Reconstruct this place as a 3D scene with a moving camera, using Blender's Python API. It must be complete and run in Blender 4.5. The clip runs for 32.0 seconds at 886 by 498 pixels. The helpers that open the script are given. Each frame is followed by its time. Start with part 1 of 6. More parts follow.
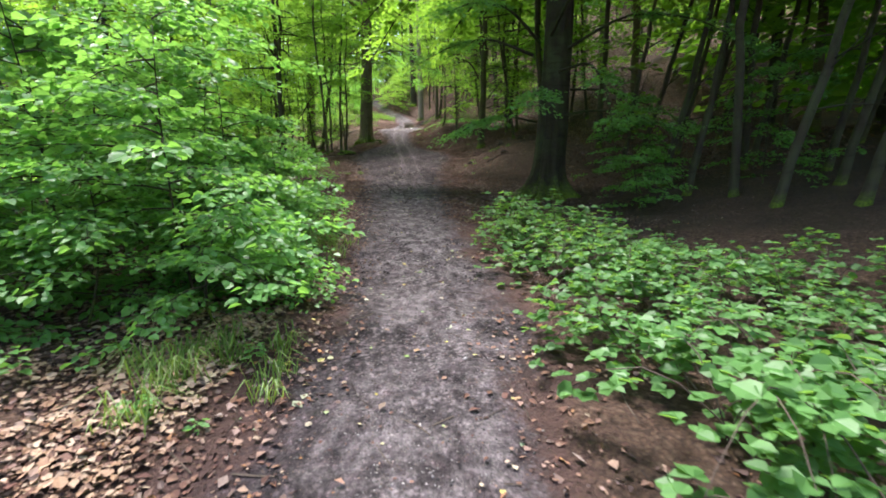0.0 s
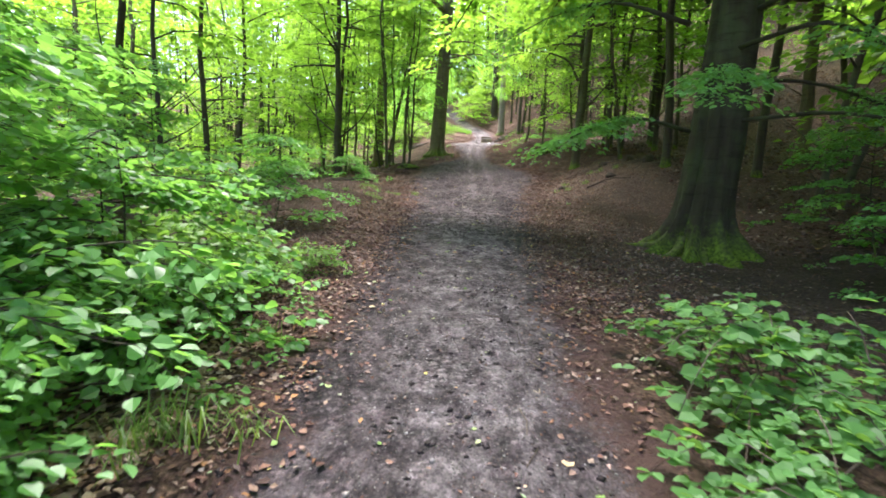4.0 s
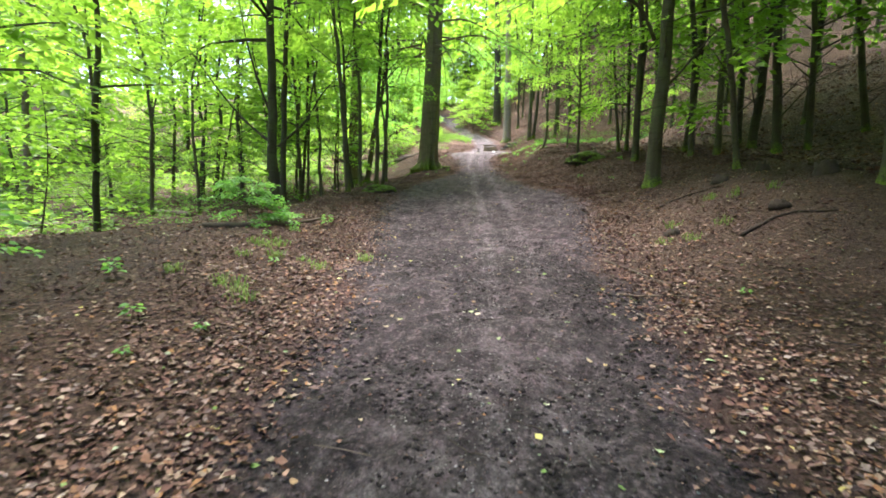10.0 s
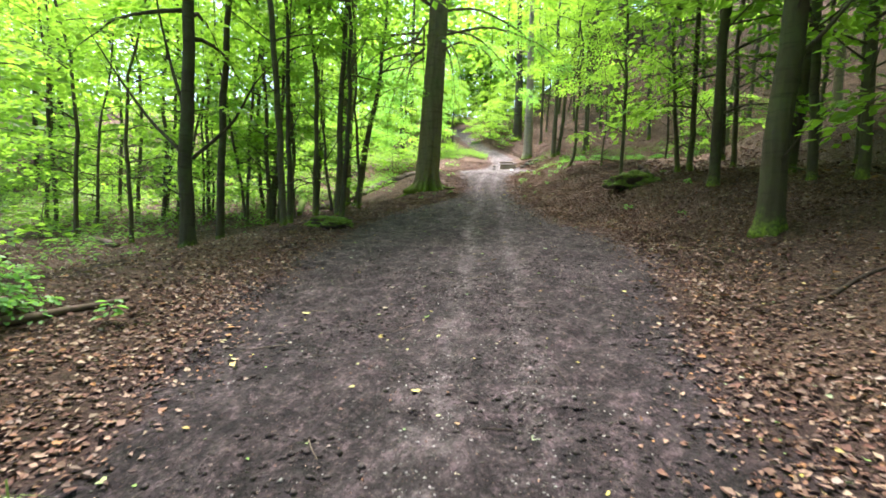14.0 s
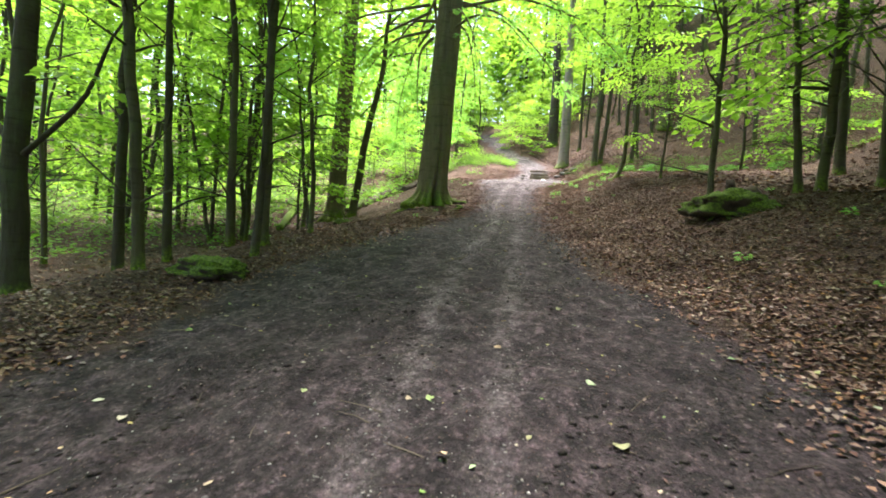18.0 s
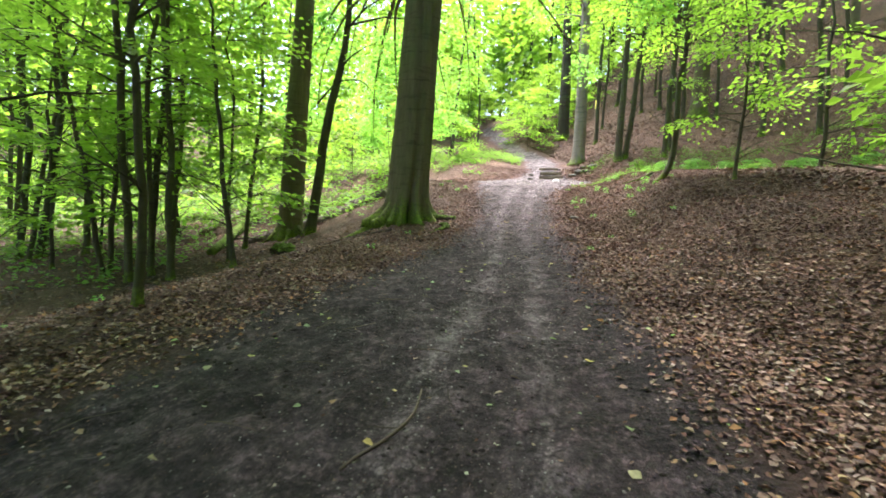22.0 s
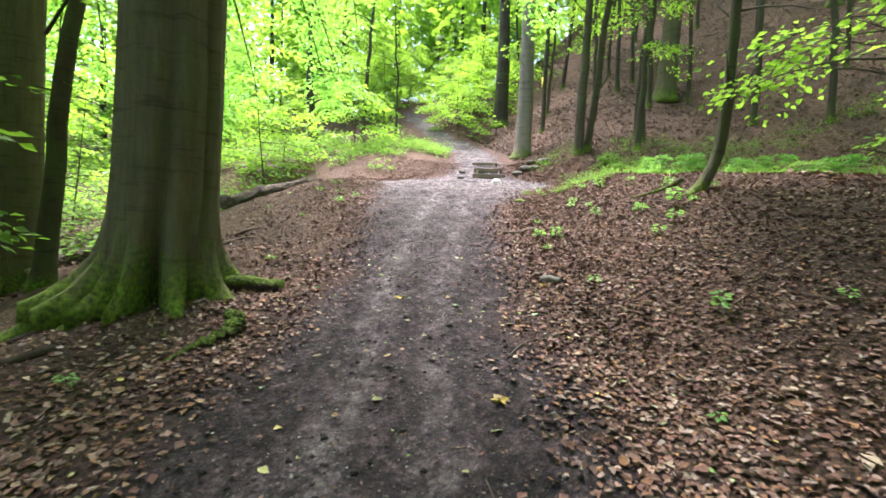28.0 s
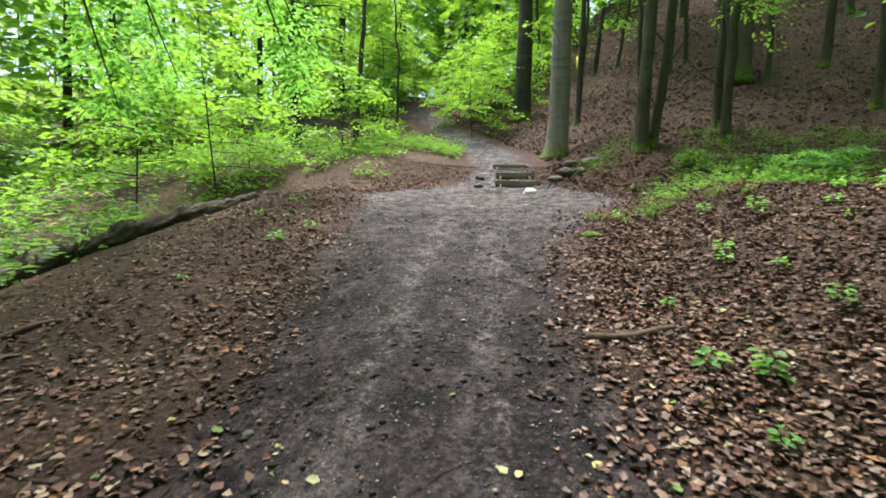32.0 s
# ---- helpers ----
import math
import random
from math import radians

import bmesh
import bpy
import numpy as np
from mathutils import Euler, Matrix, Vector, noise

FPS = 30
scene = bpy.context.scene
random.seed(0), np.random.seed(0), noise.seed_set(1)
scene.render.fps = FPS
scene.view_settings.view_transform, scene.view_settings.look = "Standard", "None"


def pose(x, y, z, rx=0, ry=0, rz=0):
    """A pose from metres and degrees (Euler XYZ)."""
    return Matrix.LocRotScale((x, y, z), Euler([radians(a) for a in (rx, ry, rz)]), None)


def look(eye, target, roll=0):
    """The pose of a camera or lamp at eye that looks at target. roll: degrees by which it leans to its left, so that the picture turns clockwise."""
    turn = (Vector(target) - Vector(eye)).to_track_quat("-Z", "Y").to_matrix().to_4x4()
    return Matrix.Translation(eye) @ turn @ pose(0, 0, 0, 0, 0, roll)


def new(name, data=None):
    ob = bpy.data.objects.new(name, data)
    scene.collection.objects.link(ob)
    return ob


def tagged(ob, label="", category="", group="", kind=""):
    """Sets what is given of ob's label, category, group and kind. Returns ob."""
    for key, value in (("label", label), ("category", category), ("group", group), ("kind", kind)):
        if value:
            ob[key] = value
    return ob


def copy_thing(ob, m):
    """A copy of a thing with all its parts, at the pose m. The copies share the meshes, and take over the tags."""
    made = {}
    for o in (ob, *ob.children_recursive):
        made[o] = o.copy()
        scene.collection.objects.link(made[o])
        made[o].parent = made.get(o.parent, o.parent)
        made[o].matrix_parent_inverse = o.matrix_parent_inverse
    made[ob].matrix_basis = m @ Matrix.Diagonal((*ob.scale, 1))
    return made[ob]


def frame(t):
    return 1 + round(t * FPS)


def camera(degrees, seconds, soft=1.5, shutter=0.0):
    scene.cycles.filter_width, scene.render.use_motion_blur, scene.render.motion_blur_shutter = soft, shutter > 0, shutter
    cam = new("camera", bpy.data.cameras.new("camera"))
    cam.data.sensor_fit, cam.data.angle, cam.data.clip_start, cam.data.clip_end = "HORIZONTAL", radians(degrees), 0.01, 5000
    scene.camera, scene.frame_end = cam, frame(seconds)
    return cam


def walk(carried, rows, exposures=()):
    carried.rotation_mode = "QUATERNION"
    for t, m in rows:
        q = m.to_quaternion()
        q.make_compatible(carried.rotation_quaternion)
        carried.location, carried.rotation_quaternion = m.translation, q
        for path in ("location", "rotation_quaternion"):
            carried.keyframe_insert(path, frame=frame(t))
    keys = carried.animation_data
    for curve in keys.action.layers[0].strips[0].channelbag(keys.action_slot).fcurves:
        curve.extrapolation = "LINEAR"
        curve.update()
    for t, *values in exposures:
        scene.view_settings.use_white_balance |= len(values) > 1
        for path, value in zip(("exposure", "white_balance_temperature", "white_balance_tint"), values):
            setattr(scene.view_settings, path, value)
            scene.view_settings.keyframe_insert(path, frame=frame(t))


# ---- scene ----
LENS = 87.0
cam = camera(LENS, 32.0, soft=1.75, shutter=0.25)
# seconds, x, y, z, and the turn in degrees
PATH = [
    (0.0, -0.000, 0.000, 1.500, 81.65, 1.20, -0.03),
    (0.5, -0.052, 0.664, 1.544, 81.84, 0.83, 1.46),
    (1.0, -0.038, 1.336, 1.577, 82.24, 0.75, 2.51),
    (1.5, -0.011, 2.030, 1.613, 82.48, 1.01, 3.63),
    (2.0, 0.035, 2.671, 1.633, 82.84, 0.19, 4.81),
    (2.5, 0.015, 3.240, 1.641, 83.20, -0.62, 6.30),
    (3.0, -0.030, 3.836, 1.726, 83.46, -1.24, 7.62),
    (3.5, -0.057, 4.408, 1.775, 83.62, -1.95, 8.54),
    (5.5, -0.705, 6.961, 2.004, 83.32, -1.79, 9.92),
    (6.0, -0.737, 7.607, 2.041, 83.33, -1.68, 9.53),
    (6.5, -0.736, 8.290, 2.099, 83.39, -1.41, 9.33),
    (7.0, -0.763, 9.033, 2.181, 83.26, -1.15, 9.38),
    (7.5, -0.795, 9.715, 2.224, 83.34, -1.09, 9.40),
    (8.0, -0.914, 10.346, 2.276, 83.39, -1.11, 9.44),
    (8.5, -1.013, 10.967, 2.392, 83.53, -0.97, 9.46),
    (9.0, -1.052, 11.621, 2.446, 83.76, -0.96, 9.45),
    (9.5, -1.169, 12.267, 2.469, 84.26, -0.76, 9.34),
    (10.0, -1.212, 12.895, 2.592, 84.96, -0.55, 8.99),
    (10.5, -1.238, 13.525, 2.701, 85.71, -0.20, 8.81),
    (11.0, -1.296, 14.243, 2.709, 86.22, 0.10, 8.67),
    (11.5, -1.212, 14.949, 2.785, 86.49, 0.14, 8.51),
    (12.0, -1.131, 15.517, 2.863, 86.62, -0.03, 8.38),
    (12.5, -1.078, 16.129, 2.939, 86.50, -0.23, 8.69),
    (13.0, -0.964, 16.670, 3.002, 86.51, -0.50, 9.39),
    (13.5, -0.986, 17.203, 3.049, 86.67, -1.03, 10.63),
    (14.0, -1.080, 17.796, 3.175, 86.95, -1.59, 11.79),
    (14.5, -1.119, 18.402, 3.284, 87.17, -1.98, 12.63),
    (16.5, -1.013, 20.672, 3.455, 87.58, -3.09, 13.83),
    (17.0, -1.017, 21.212, 3.587, 87.52, -3.19, 14.25),
    (17.5, -1.033, 21.735, 3.685, 87.47, -3.22, 14.91),
    (18.0, -1.148, 22.197, 3.766, 87.63, -3.31, 15.88),
    (18.5, -1.264, 22.728, 3.897, 87.78, -3.44, 16.87),
    (19.0, -1.298, 23.276, 3.998, 87.71, -3.95, 17.73),
    (19.5, -1.433, 23.818, 4.015, 87.59, -4.04, 18.26),
    (20.0, -1.592, 24.377, 4.120, 87.38, -3.97, 18.53),
    (20.5, -1.684, 24.962, 4.250, 87.02, -3.83, 18.51),
    (21.0, -1.760, 25.534, 4.263, 86.95, -3.26, 18.07),
    (21.5, -1.808, 26.075, 4.382, 87.09, -2.85, 17.24),
    (22.0, -1.855, 26.630, 4.494, 87.19, -2.44, 16.41),
    (22.5, -2.004, 27.136, 4.547, 87.14, -2.22, 15.93),
    (23.0, -2.116, 27.679, 4.681, 87.11, -1.96, 15.65),
    (23.5, -2.151, 28.268, 4.782, 86.79, -1.80, 15.28),
    (24.0, -2.250, 28.819, 4.808, 86.55, -1.51, 14.62),
    (24.5, -2.299, 29.379, 4.944, 86.45, -1.33, 13.54),
    (25.0, -2.271, 29.920, 5.064, 86.61, -1.43, 12.38),
    (25.5, -2.361, 30.426, 5.100, 86.70, -1.50, 11.64),
    (27.5, -2.520, 32.405, 5.343, 86.45, -2.28, 9.53),
    (28.0, -2.445, 32.897, 5.417, 86.37, -2.19, 8.41),
    (28.5, -2.445, 33.431, 5.448, 86.10, -2.73, 7.72),
    (29.0, -2.451, 33.987, 5.512, 86.29, -2.62, 7.70),
    (29.5, -2.418, 34.523, 5.584, 86.42, -2.67, 8.16),
    (30.0, -2.532, 35.015, 5.611, 86.42, -2.36, 8.95),
    (30.5, -2.695, 35.508, 5.731, 86.39, -2.32, 9.52),
    (31.0, -2.819, 35.999, 5.825, 86.32, -2.21, 9.88),
    (31.5, -2.965, 36.467, 5.873, 86.27, -1.78, 10.12),
    (32.0, -3.082, 36.920, 5.985, 86.30, -1.53, 9.74),
]
walk(cam, [(t, pose(x, y, z, rx, ry, rz)) for t, x, y, z, rx, ry, rz in PATH],
     exposures=[(0.0, 1.7, 6350, 21), (3.0, 2.3, 6350, 22), (6.0, 2.42, 6400, 22), (9.0, 2.45, 6400, 23), (13.0, 2.45, 6450, 18), (17.0, 2.48, 6550, 19), (20.0, 2.55, 6450, 24), (25.0, 2.55, 6400, 23), (28.0, 2.45, 6250, 25), (30.0, 1.8, 6300, 15), (32.0, 1.55, 6300, 13)])

# ---- daylight ----
SUN_UP, SUN_TURN = 72.0, 40.0          # height of the hazy sun, and its bearing to the left of straight ahead
world = bpy.data.worlds.new("sky")
scene.world = world
world.use_nodes = True
wn = world.node_tree
sky = wn.nodes.new("ShaderNodeTexSky")
sky.sky_type, sky.sun_disc = "NISHITA", False
sky.sun_elevation, sky.sun_rotation = radians(SUN_UP), radians(-SUN_TURN)
sky.air_density, sky.dust_density, sky.ozone_density = 1.0, 3.0, 2.0
wn.links.new(sky.outputs[0], wn.nodes["Background"].inputs[0])
wn.nodes["Background"].inputs[1].default_value = 0.15
sun_data = bpy.data.lights.new("sun", "SUN")
sun_data.energy, sun_data.angle, sun_data.color = 3.5, radians(22), (1.0, 0.97, 0.93)
sun = new("sun", sun_data)
sun.matrix_world = look((0, 0, 60), (math.sin(radians(SUN_TURN)) * 60 * math.cos(radians(SUN_UP)) / math.sin(radians(SUN_UP)),
                                     -math.cos(radians(SUN_TURN)) * 60 * math.cos(radians(SUN_UP)) / math.sin(radians(SUN_UP)), 0))


# ---- materials ----
class Mat:
    """A small node-tree builder round one Principled shader."""

    def __init__(self, name, roughness=0.8):
        self.m = bpy.data.materials.new(name)
        self.m.use_nodes = True
        self.t = self.m.node_tree
        self.b = self.t.nodes["Principled BSDF"]
        self.b.inputs["Roughness"].default_value = roughness
        self.b.inputs["Specular IOR Level"].default_value = 0.3

    def node(self, kind, **kw):
        n = self.t.nodes.new("ShaderNode" + kind)
        for k, v in kw.items():
            n.inputs[k.replace("_", " ")].default_value = v
        return n

    def link(self, a, b):
        self.t.links.new(a, b)

    def coords(self, kind="Object"):
        return self.node("TexCoord").outputs[kind]

    def place(self):
        return self.node("NewGeometry").outputs["Position"]

    def noise(self, at, scale, detail=4.0, rough=0.6):
        n = self.node("TexNoise", Scale=scale, Detail=detail, Roughness=rough)
        self.link(at, n.inputs["Vector"])
        return n.outputs["Fac"]

    def cells(self, at, scale):
        n = self.node("TexVoronoi", Scale=scale)
        self.link(at, n.inputs["Vector"])
        return n

    def ramp(self, fac, *stops):
        n = self.node("ValToRGB")
        e = n.color_ramp.elements
        while len(e) < len(stops):
            e.new(0.5)
        for el, (p, c) in zip(e, stops):
            el.position, el.color = p, (*c, 1) if len(c) == 3 else c
        self.link(fac, n.inputs[0])
        return n.outputs[0]

    def mix(self, fac, a, b, how="MIX"):
        n = self.t.nodes.new("ShaderNodeMix")
        n.data_type, n.blend_type = "RGBA", how
        for sock, v in ((n.inputs[0], fac), (n.inputs[6], a), (n.inputs[7], b)):
            if hasattr(v, "links"):
                self.link(v, sock)
            else:
                sock.default_value = v if isinstance(v, (int, float)) else (*v, 1)
        return n.outputs[2]

    def math(self, how, a, b=0.0, clamp=False):
        n = self.t.nodes.new("ShaderNodeMath")
        n.operation, n.use_clamp = how, clamp
        for sock, v in ((n.inputs[0], a), (n.inputs[1], b)):
            if hasattr(v, "links"):
                self.link(v, sock)
            else:
                sock.default_value = v
        return n.outputs[0]

    def stretch(self, at, x, y, z):
        n = self.node("Mapping")
        n.inputs["Scale"].default_value = (x, y, z)
        self.link(at, n.inputs["Vector"])
        return n.outputs[0]

    def bump(self, height, strength, distance):
        n = self.node("Bump", Strength=strength, Distance=distance)
        self.link(height, n.inputs["Height"])
        self.link(n.outputs[0], self.b.inputs["Normal"])

    def colour(self, c):
        if hasattr(c, "links"):
            self.link(c, self.b.inputs["Base Color"])
        else:
            self.b.inputs["Base Color"].default_value = (*c, 1)
        return self


def leaf_material(name, dark, light, through_light, sheen=0.45, amount=0.5):
    """A thin leaf: green that differs from leaf to leaf, some gloss above, and light that shines through."""
    k = Mat(name, sheen)
    isle = k.node("NewGeometry").outputs["Random Per Island"]
    tree = k.node("ObjectInfo").outputs["Random"]
    patch = k.noise(k.place(), 0.9, 2)
    mixed = k.math("ADD", k.math("MULTIPLY", isle, 0.6), k.math("MULTIPLY", tree, 0.25))
    mixed = k.math("ADD", mixed, k.math("MULTIPLY", patch, 0.3))
    tone = k.mix(k.math("SUBTRACT", mixed, 0.1, True), dark, light)
    k.colour(tone)
    k.b.inputs["Specular IOR Level"].default_value = 0.4
    glow = k.t.nodes.new("ShaderNodeBsdfTranslucent")
    k.link(k.mix(mixed, tuple(0.75 * c for c in through_light), through_light), glow.inputs[0])
    both = k.t.nodes.new("ShaderNodeMixShader")
    both.inputs[0].default_value = amount
    k.link(k.b.outputs[0], both.inputs[1])
    k.link(glow.outputs[0], both.inputs[2])
    k.link(both.outputs[0], k.t.nodes["Material Output"].inputs[0])
    return k.m


BEECH_LEAF = leaf_material("beech_leaf", (0.038, 0.112, 0.014), (0.10, 0.225, 0.028), (0.36, 0.66, 0.055), 0.45, 0.55)
BUSH_LEAF = leaf_material("bush_leaf", (0.062, 0.18, 0.045), (0.15, 0.36, 0.105), (0.30, 0.66, 0.09), 0.42, 0.48)
BRAMBLE_LEAF = leaf_material("bramble_leaf", (0.026, 0.092, 0.022), (0.115, 0.275, 0.075), (0.25, 0.50, 0.06), 0.5, 0.38)
HERB_LEAF = leaf_material("herb_leaf", (0.050, 0.14, 0.020), (0.14, 0.28, 0.05), (0.26, 0.50, 0.06), 0.5, 0.45)


def bark_material(name, dark, light, moss_top, lichen=0.3):
    """Bark streaked lengthways, with green algae in patches and moss over the foot up to about moss_top metres."""
    k = Mat(name, 0.9)
    o = k.coords()
    streak = k.ramp(k.noise(k.stretch(o, 9, 9, 1.1), 1.0, 7, 0.68), (0.32, (0, 0, 0)), (0.68, (1, 1, 1)))
    broad = k.noise(o, 1.3, 4)
    fine = k.noise(k.stretch(o, 1, 1, 0.5), 34, 4)
    tone = k.mix(k.math("ADD", k.math("ADD", k.math("MULTIPLY", streak, 0.38), k.math("MULTIPLY", fine, 0.24)), k.math("MULTIPLY", k.noise(k.stretch(o, 1, 1, 0.7), 4.2, 6, 0.7), 0.42)), dark, light)
    algae = k.math("MULTIPLY", k.ramp(broad, (0.45, (0, 0, 0)), (0.65, (1, 1, 1))), lichen)
    tone = k.mix(algae, tone, (0.07, 0.10, 0.035))
    rings = k.ramp(k.noise(k.stretch(o, 1.6, 1.6, 14), 1.0, 5, 0.7), (0.54, (1, 1, 1)), (0.66, (0.48, 0.48, 0.48)))
    tone = k.mix(0.75, tone, rings, "MULTIPLY")
    if moss_top:
        sep = k.node("SeparateXYZ")
        k.link(o, sep.inputs[0])
        low = k.math("SUBTRACT", 1.0, k.math("DIVIDE", sep.outputs[2], moss_top))
        low = k.math("ADD", low, k.math("MULTIPLY", k.math("SUBTRACT", k.noise(o, 5, 5), 0.5), 1.7))
        moss = k.ramp(low, (0.25, (0, 0, 0)), (0.95, (0.9, 0.9, 0.9)))
        green = k.mix(k.ramp(k.noise(o, 22, 5), (0.35, (0, 0, 0)), (0.65, (1, 1, 1))), (0.022, 0.044, 0.005), (0.155, 0.235, 0.016))
        tone = k.mix(moss, tone, green)
    k.colour(tone)
    k.bump(k.math("ADD", streak, k.math("MULTIPLY", fine, 0.5)), 0.7, 0.03)
    return k.m


BIG_BARK = bark_material("beech_bark", (0.048, 0.039, 0.022), (0.185, 0.155, 0.092), 0.8, 0.4)
# beech bark with the shade under low branches put into its colour
SHADED_BARK = bark_material("shaded_beech_bark", (0.013, 0.011, 0.006), (0.058, 0.049, 0.027), 0.8, 0.5)
THIN_BARK = bark_material("young_bark", (0.026, 0.022, 0.012), (0.095, 0.082, 0.050), 0.45, 0.6)
PALE_BARK = bark_material("pale_bark", (0.12, 0.105, 0.08), (0.29, 0.26, 0.20), 0.5, 0.3)
DARK_BARK = bark_material("dark_bark", (0.020, 0.016, 0.010), (0.068, 0.056, 0.037), 0.4, 0.5)


def ground_material():
    """One floor: leaf litter everywhere, and where the trail runs, dark trodden soil with grit and gravel."""
    k = Mat("forest_floor", 0.9)
    p = k.place()
    bent = k.node("VectorMath")
    bent.operation = "ADD"
    k.link(p, bent.inputs[0])
    wob = k.node("TexNoise", Scale=9.0, Detail=3.0)
    k.link(p, wob.inputs["Vector"])
    wsc = k.node("VectorMath")
    wsc.operation = "SCALE"
    wsc.inputs["Scale"].default_value = 0.06
    k.link(wob.outputs["Color"], wsc.inputs[0])
    k.link(wsc.outputs[0], bent.inputs[1])
    q = bent.outputs[0]
    # litter
    cell = k.cells(q, 26)
    cell2 = k.cells(k.stretch(q, 1, 1.7, 1), 44)
    sep = k.node("SeparateColor")
    k.link(cell.outputs["Color"], sep.inputs[0])
    sep2 = k.node("SeparateColor")
    k.link(cell2.outputs["Color"], sep2.inputs[0])
    lit = k.ramp(sep.outputs[0], (0.0, (0.060, 0.034, 0.023)), (0.35, (0.15, 0.083, 0.053)), (0.7, (0.25, 0.150, 0.096)), (1.0, (0.38, 0.27, 0.185)))
    lit2 = k.ramp(sep2.outputs[1], (0.0, (0.045, 0.026, 0.017)), (0.5, (0.17, 0.092, 0.060)), (1.0, (0.32, 0.205, 0.135)))
    lit = k.mix(k.noise(p, 7, 3), lit, lit2)
    lit = k.mix(k.ramp(k.noise(p, 0.55, 5), (0.40, (0, 0, 0)), (0.66, (0.6, 0.6, 0.6))), lit, k.mix(k.noise(p, 24, 4), (0.026, 0.018, 0.012), (0.085, 0.058, 0.036)))
    edge = k.ramp(cell.outputs["Distance"], (0.15, (1, 1, 1)), (0.62, (0.42, 0.40, 0.40)))
    lit = k.mix(0.8, lit, edge, "MULTIPLY")
    # trail: damp black soil, drier grey worn lines, grit
    grit = k.cells(p, 75)
    gsep = k.node("SeparateColor")
    k.link(grit.outputs["Color"], gsep.inputs[0])
    clod = k.noise(k.stretch(p, 1, 0.75, 1), 13, 8, 0.72)
    broad = k.noise(k.stretch(p, 1, 0.3, 1), 1.5, 6, 0.6)
    soil = k.ramp(clod, (0.38, (0.0081, 0.0057, 0.0060)), (0.46, (0.0255, 0.0183, 0.0193)), (0.54, (0.0557, 0.0412, 0.0435)), (0.64, (0.1508, 0.1143, 0.1210)))
    soil = k.mix(k.ramp(broad, (0.40, (0.0000, 0.0000, 0.0000)), (0.60, (1.1600, 1.0300, 1.1000))), soil, k.ramp(clod, (0.38, (0.0186, 0.0132, 0.0138)), (0.50, (0.0603, 0.0453, 0.0479)), (0.63, (0.1740, 0.1339, 0.1408))))
    grey = k.node("Attribute")
    grey.attribute_name = "gravel"
    worn = k.math("MULTIPLY", grey.outputs["Fac"], k.ramp(k.noise(k.stretch(p, 1, 0.55, 1), 6.5, 9, 0.78), (0.37, (0, 0, 0)), (0.62, (1, 1, 1))), True)
    soil = k.mix(worn, soil, k.ramp(k.noise(p, 13, 6, 0.7), (0.3, (0.14, 0.125, 0.123)), (0.7, (0.46, 0.425, 0.42))))
    chip = k.ramp(gsep.outputs[0], (0.86, (0, 0, 0)), (0.89, (1, 1, 1)))
    chip = k.math("MULTIPLY", chip, k.ramp(grit.outputs["Distance"], (0.30, (1, 1, 1)), (0.42, (0, 0, 0))))
    chip = k.math("MULTIPLY", chip, k.math("ADD", k.math("MULTIPLY", worn, 0.75), 0.2))
    soil = k.mix(chip, soil, k.mix(gsep.outputs[1], (0.10, 0.095, 0.085), (0.40, 0.385, 0.36)))
    crumbs = k.ramp(gsep.outputs[2], (0.0, (0.5, 0.5, 0.5)), (1.0, (1.25, 1.22, 1.2)))
    soil = k.mix(0.75, soil, crumbs, "MULTIPLY")
    # clod shading put into the colour: darker gaps, slightly lighter tops
    lump = k.cells(q, 24)
    lsep = k.node("SeparateColor")
    k.link(lump.outputs["Color"], lsep.inputs[0])
    crumbly = k.ramp(k.noise(p, 1.9, 4), (0.40, (0, 0, 0)), (0.58, (1, 1, 1)))
    gap_shade = k.ramp(lump.outputs["Distance"], (0.22, (1.2, 1.18, 1.18)), (0.62, (0.38, 0.37, 0.37)))
    soil = k.mix(k.math("MULTIPLY", crumbly, 0.9), soil, k.mix(1.0, soil, gap_shade, "MULTIPLY"))
    patch = k.noise(k.stretch(p, 1, 0.8, 1), 4.6, 6, 0.66)
    soil = k.mix(0.85, soil, k.ramp(patch, (0.40, (0.42, 0.39, 0.40)), (0.50, (0.95, 0.94, 0.95)), (0.60, (1.35, 1.33, 1.36))), "MULTIPLY")
    fleck = k.math("MULTIPLY", k.ramp(gsep.outputs[1], (0.90, (0, 0, 0)), (0.93, (1, 1, 1))), k.ramp(grit.outputs["Distance"], (0.28, (1, 1, 1)), (0.40, (0, 0, 0))))
    soil = k.mix(k.math("MULTIPLY", fleck, 0.8), soil, k.mix(gsep.outputs[2], (0.10, 0.052, 0.034), (0.27, 0.21, 0.165)))
    # blacker soil plus canopy shade put into the trail, litter and mulch colours
    damp_shade = k.node("Attribute")
    damp_shade.attribute_name = "damp_shade"
    shade_mix = k.math("MULTIPLY", damp_shade.outputs["Fac"], k.ramp(k.noise(p, 0.8, 5), (0.30, (1, 1, 1)), (0.72, (0.45, 0.45, 0.45))))
    shade_mix = k.math("MULTIPLY", shade_mix, k.math("SUBTRACT", 1.0, k.math("MULTIPLY", worn, 0.75)))
    soil = k.mix(shade_mix, soil, k.mix(1.0, soil, (0.66, 0.57, 0.60), "MULTIPLY"))
    lit = k.mix(k.math("MULTIPLY", damp_shade.outputs["Fac"], k.ramp(k.noise(p, 0.35, 4), (0.38, (0.2, 0.2, 0.2)), (0.62, (0.85, 0.85, 0.85)))), lit, k.mix(1.0, lit, (0.42, 0.39, 0.34), "MULTIPLY"))
    humus = k.node("Attribute")
    humus.attribute_name = "humus"
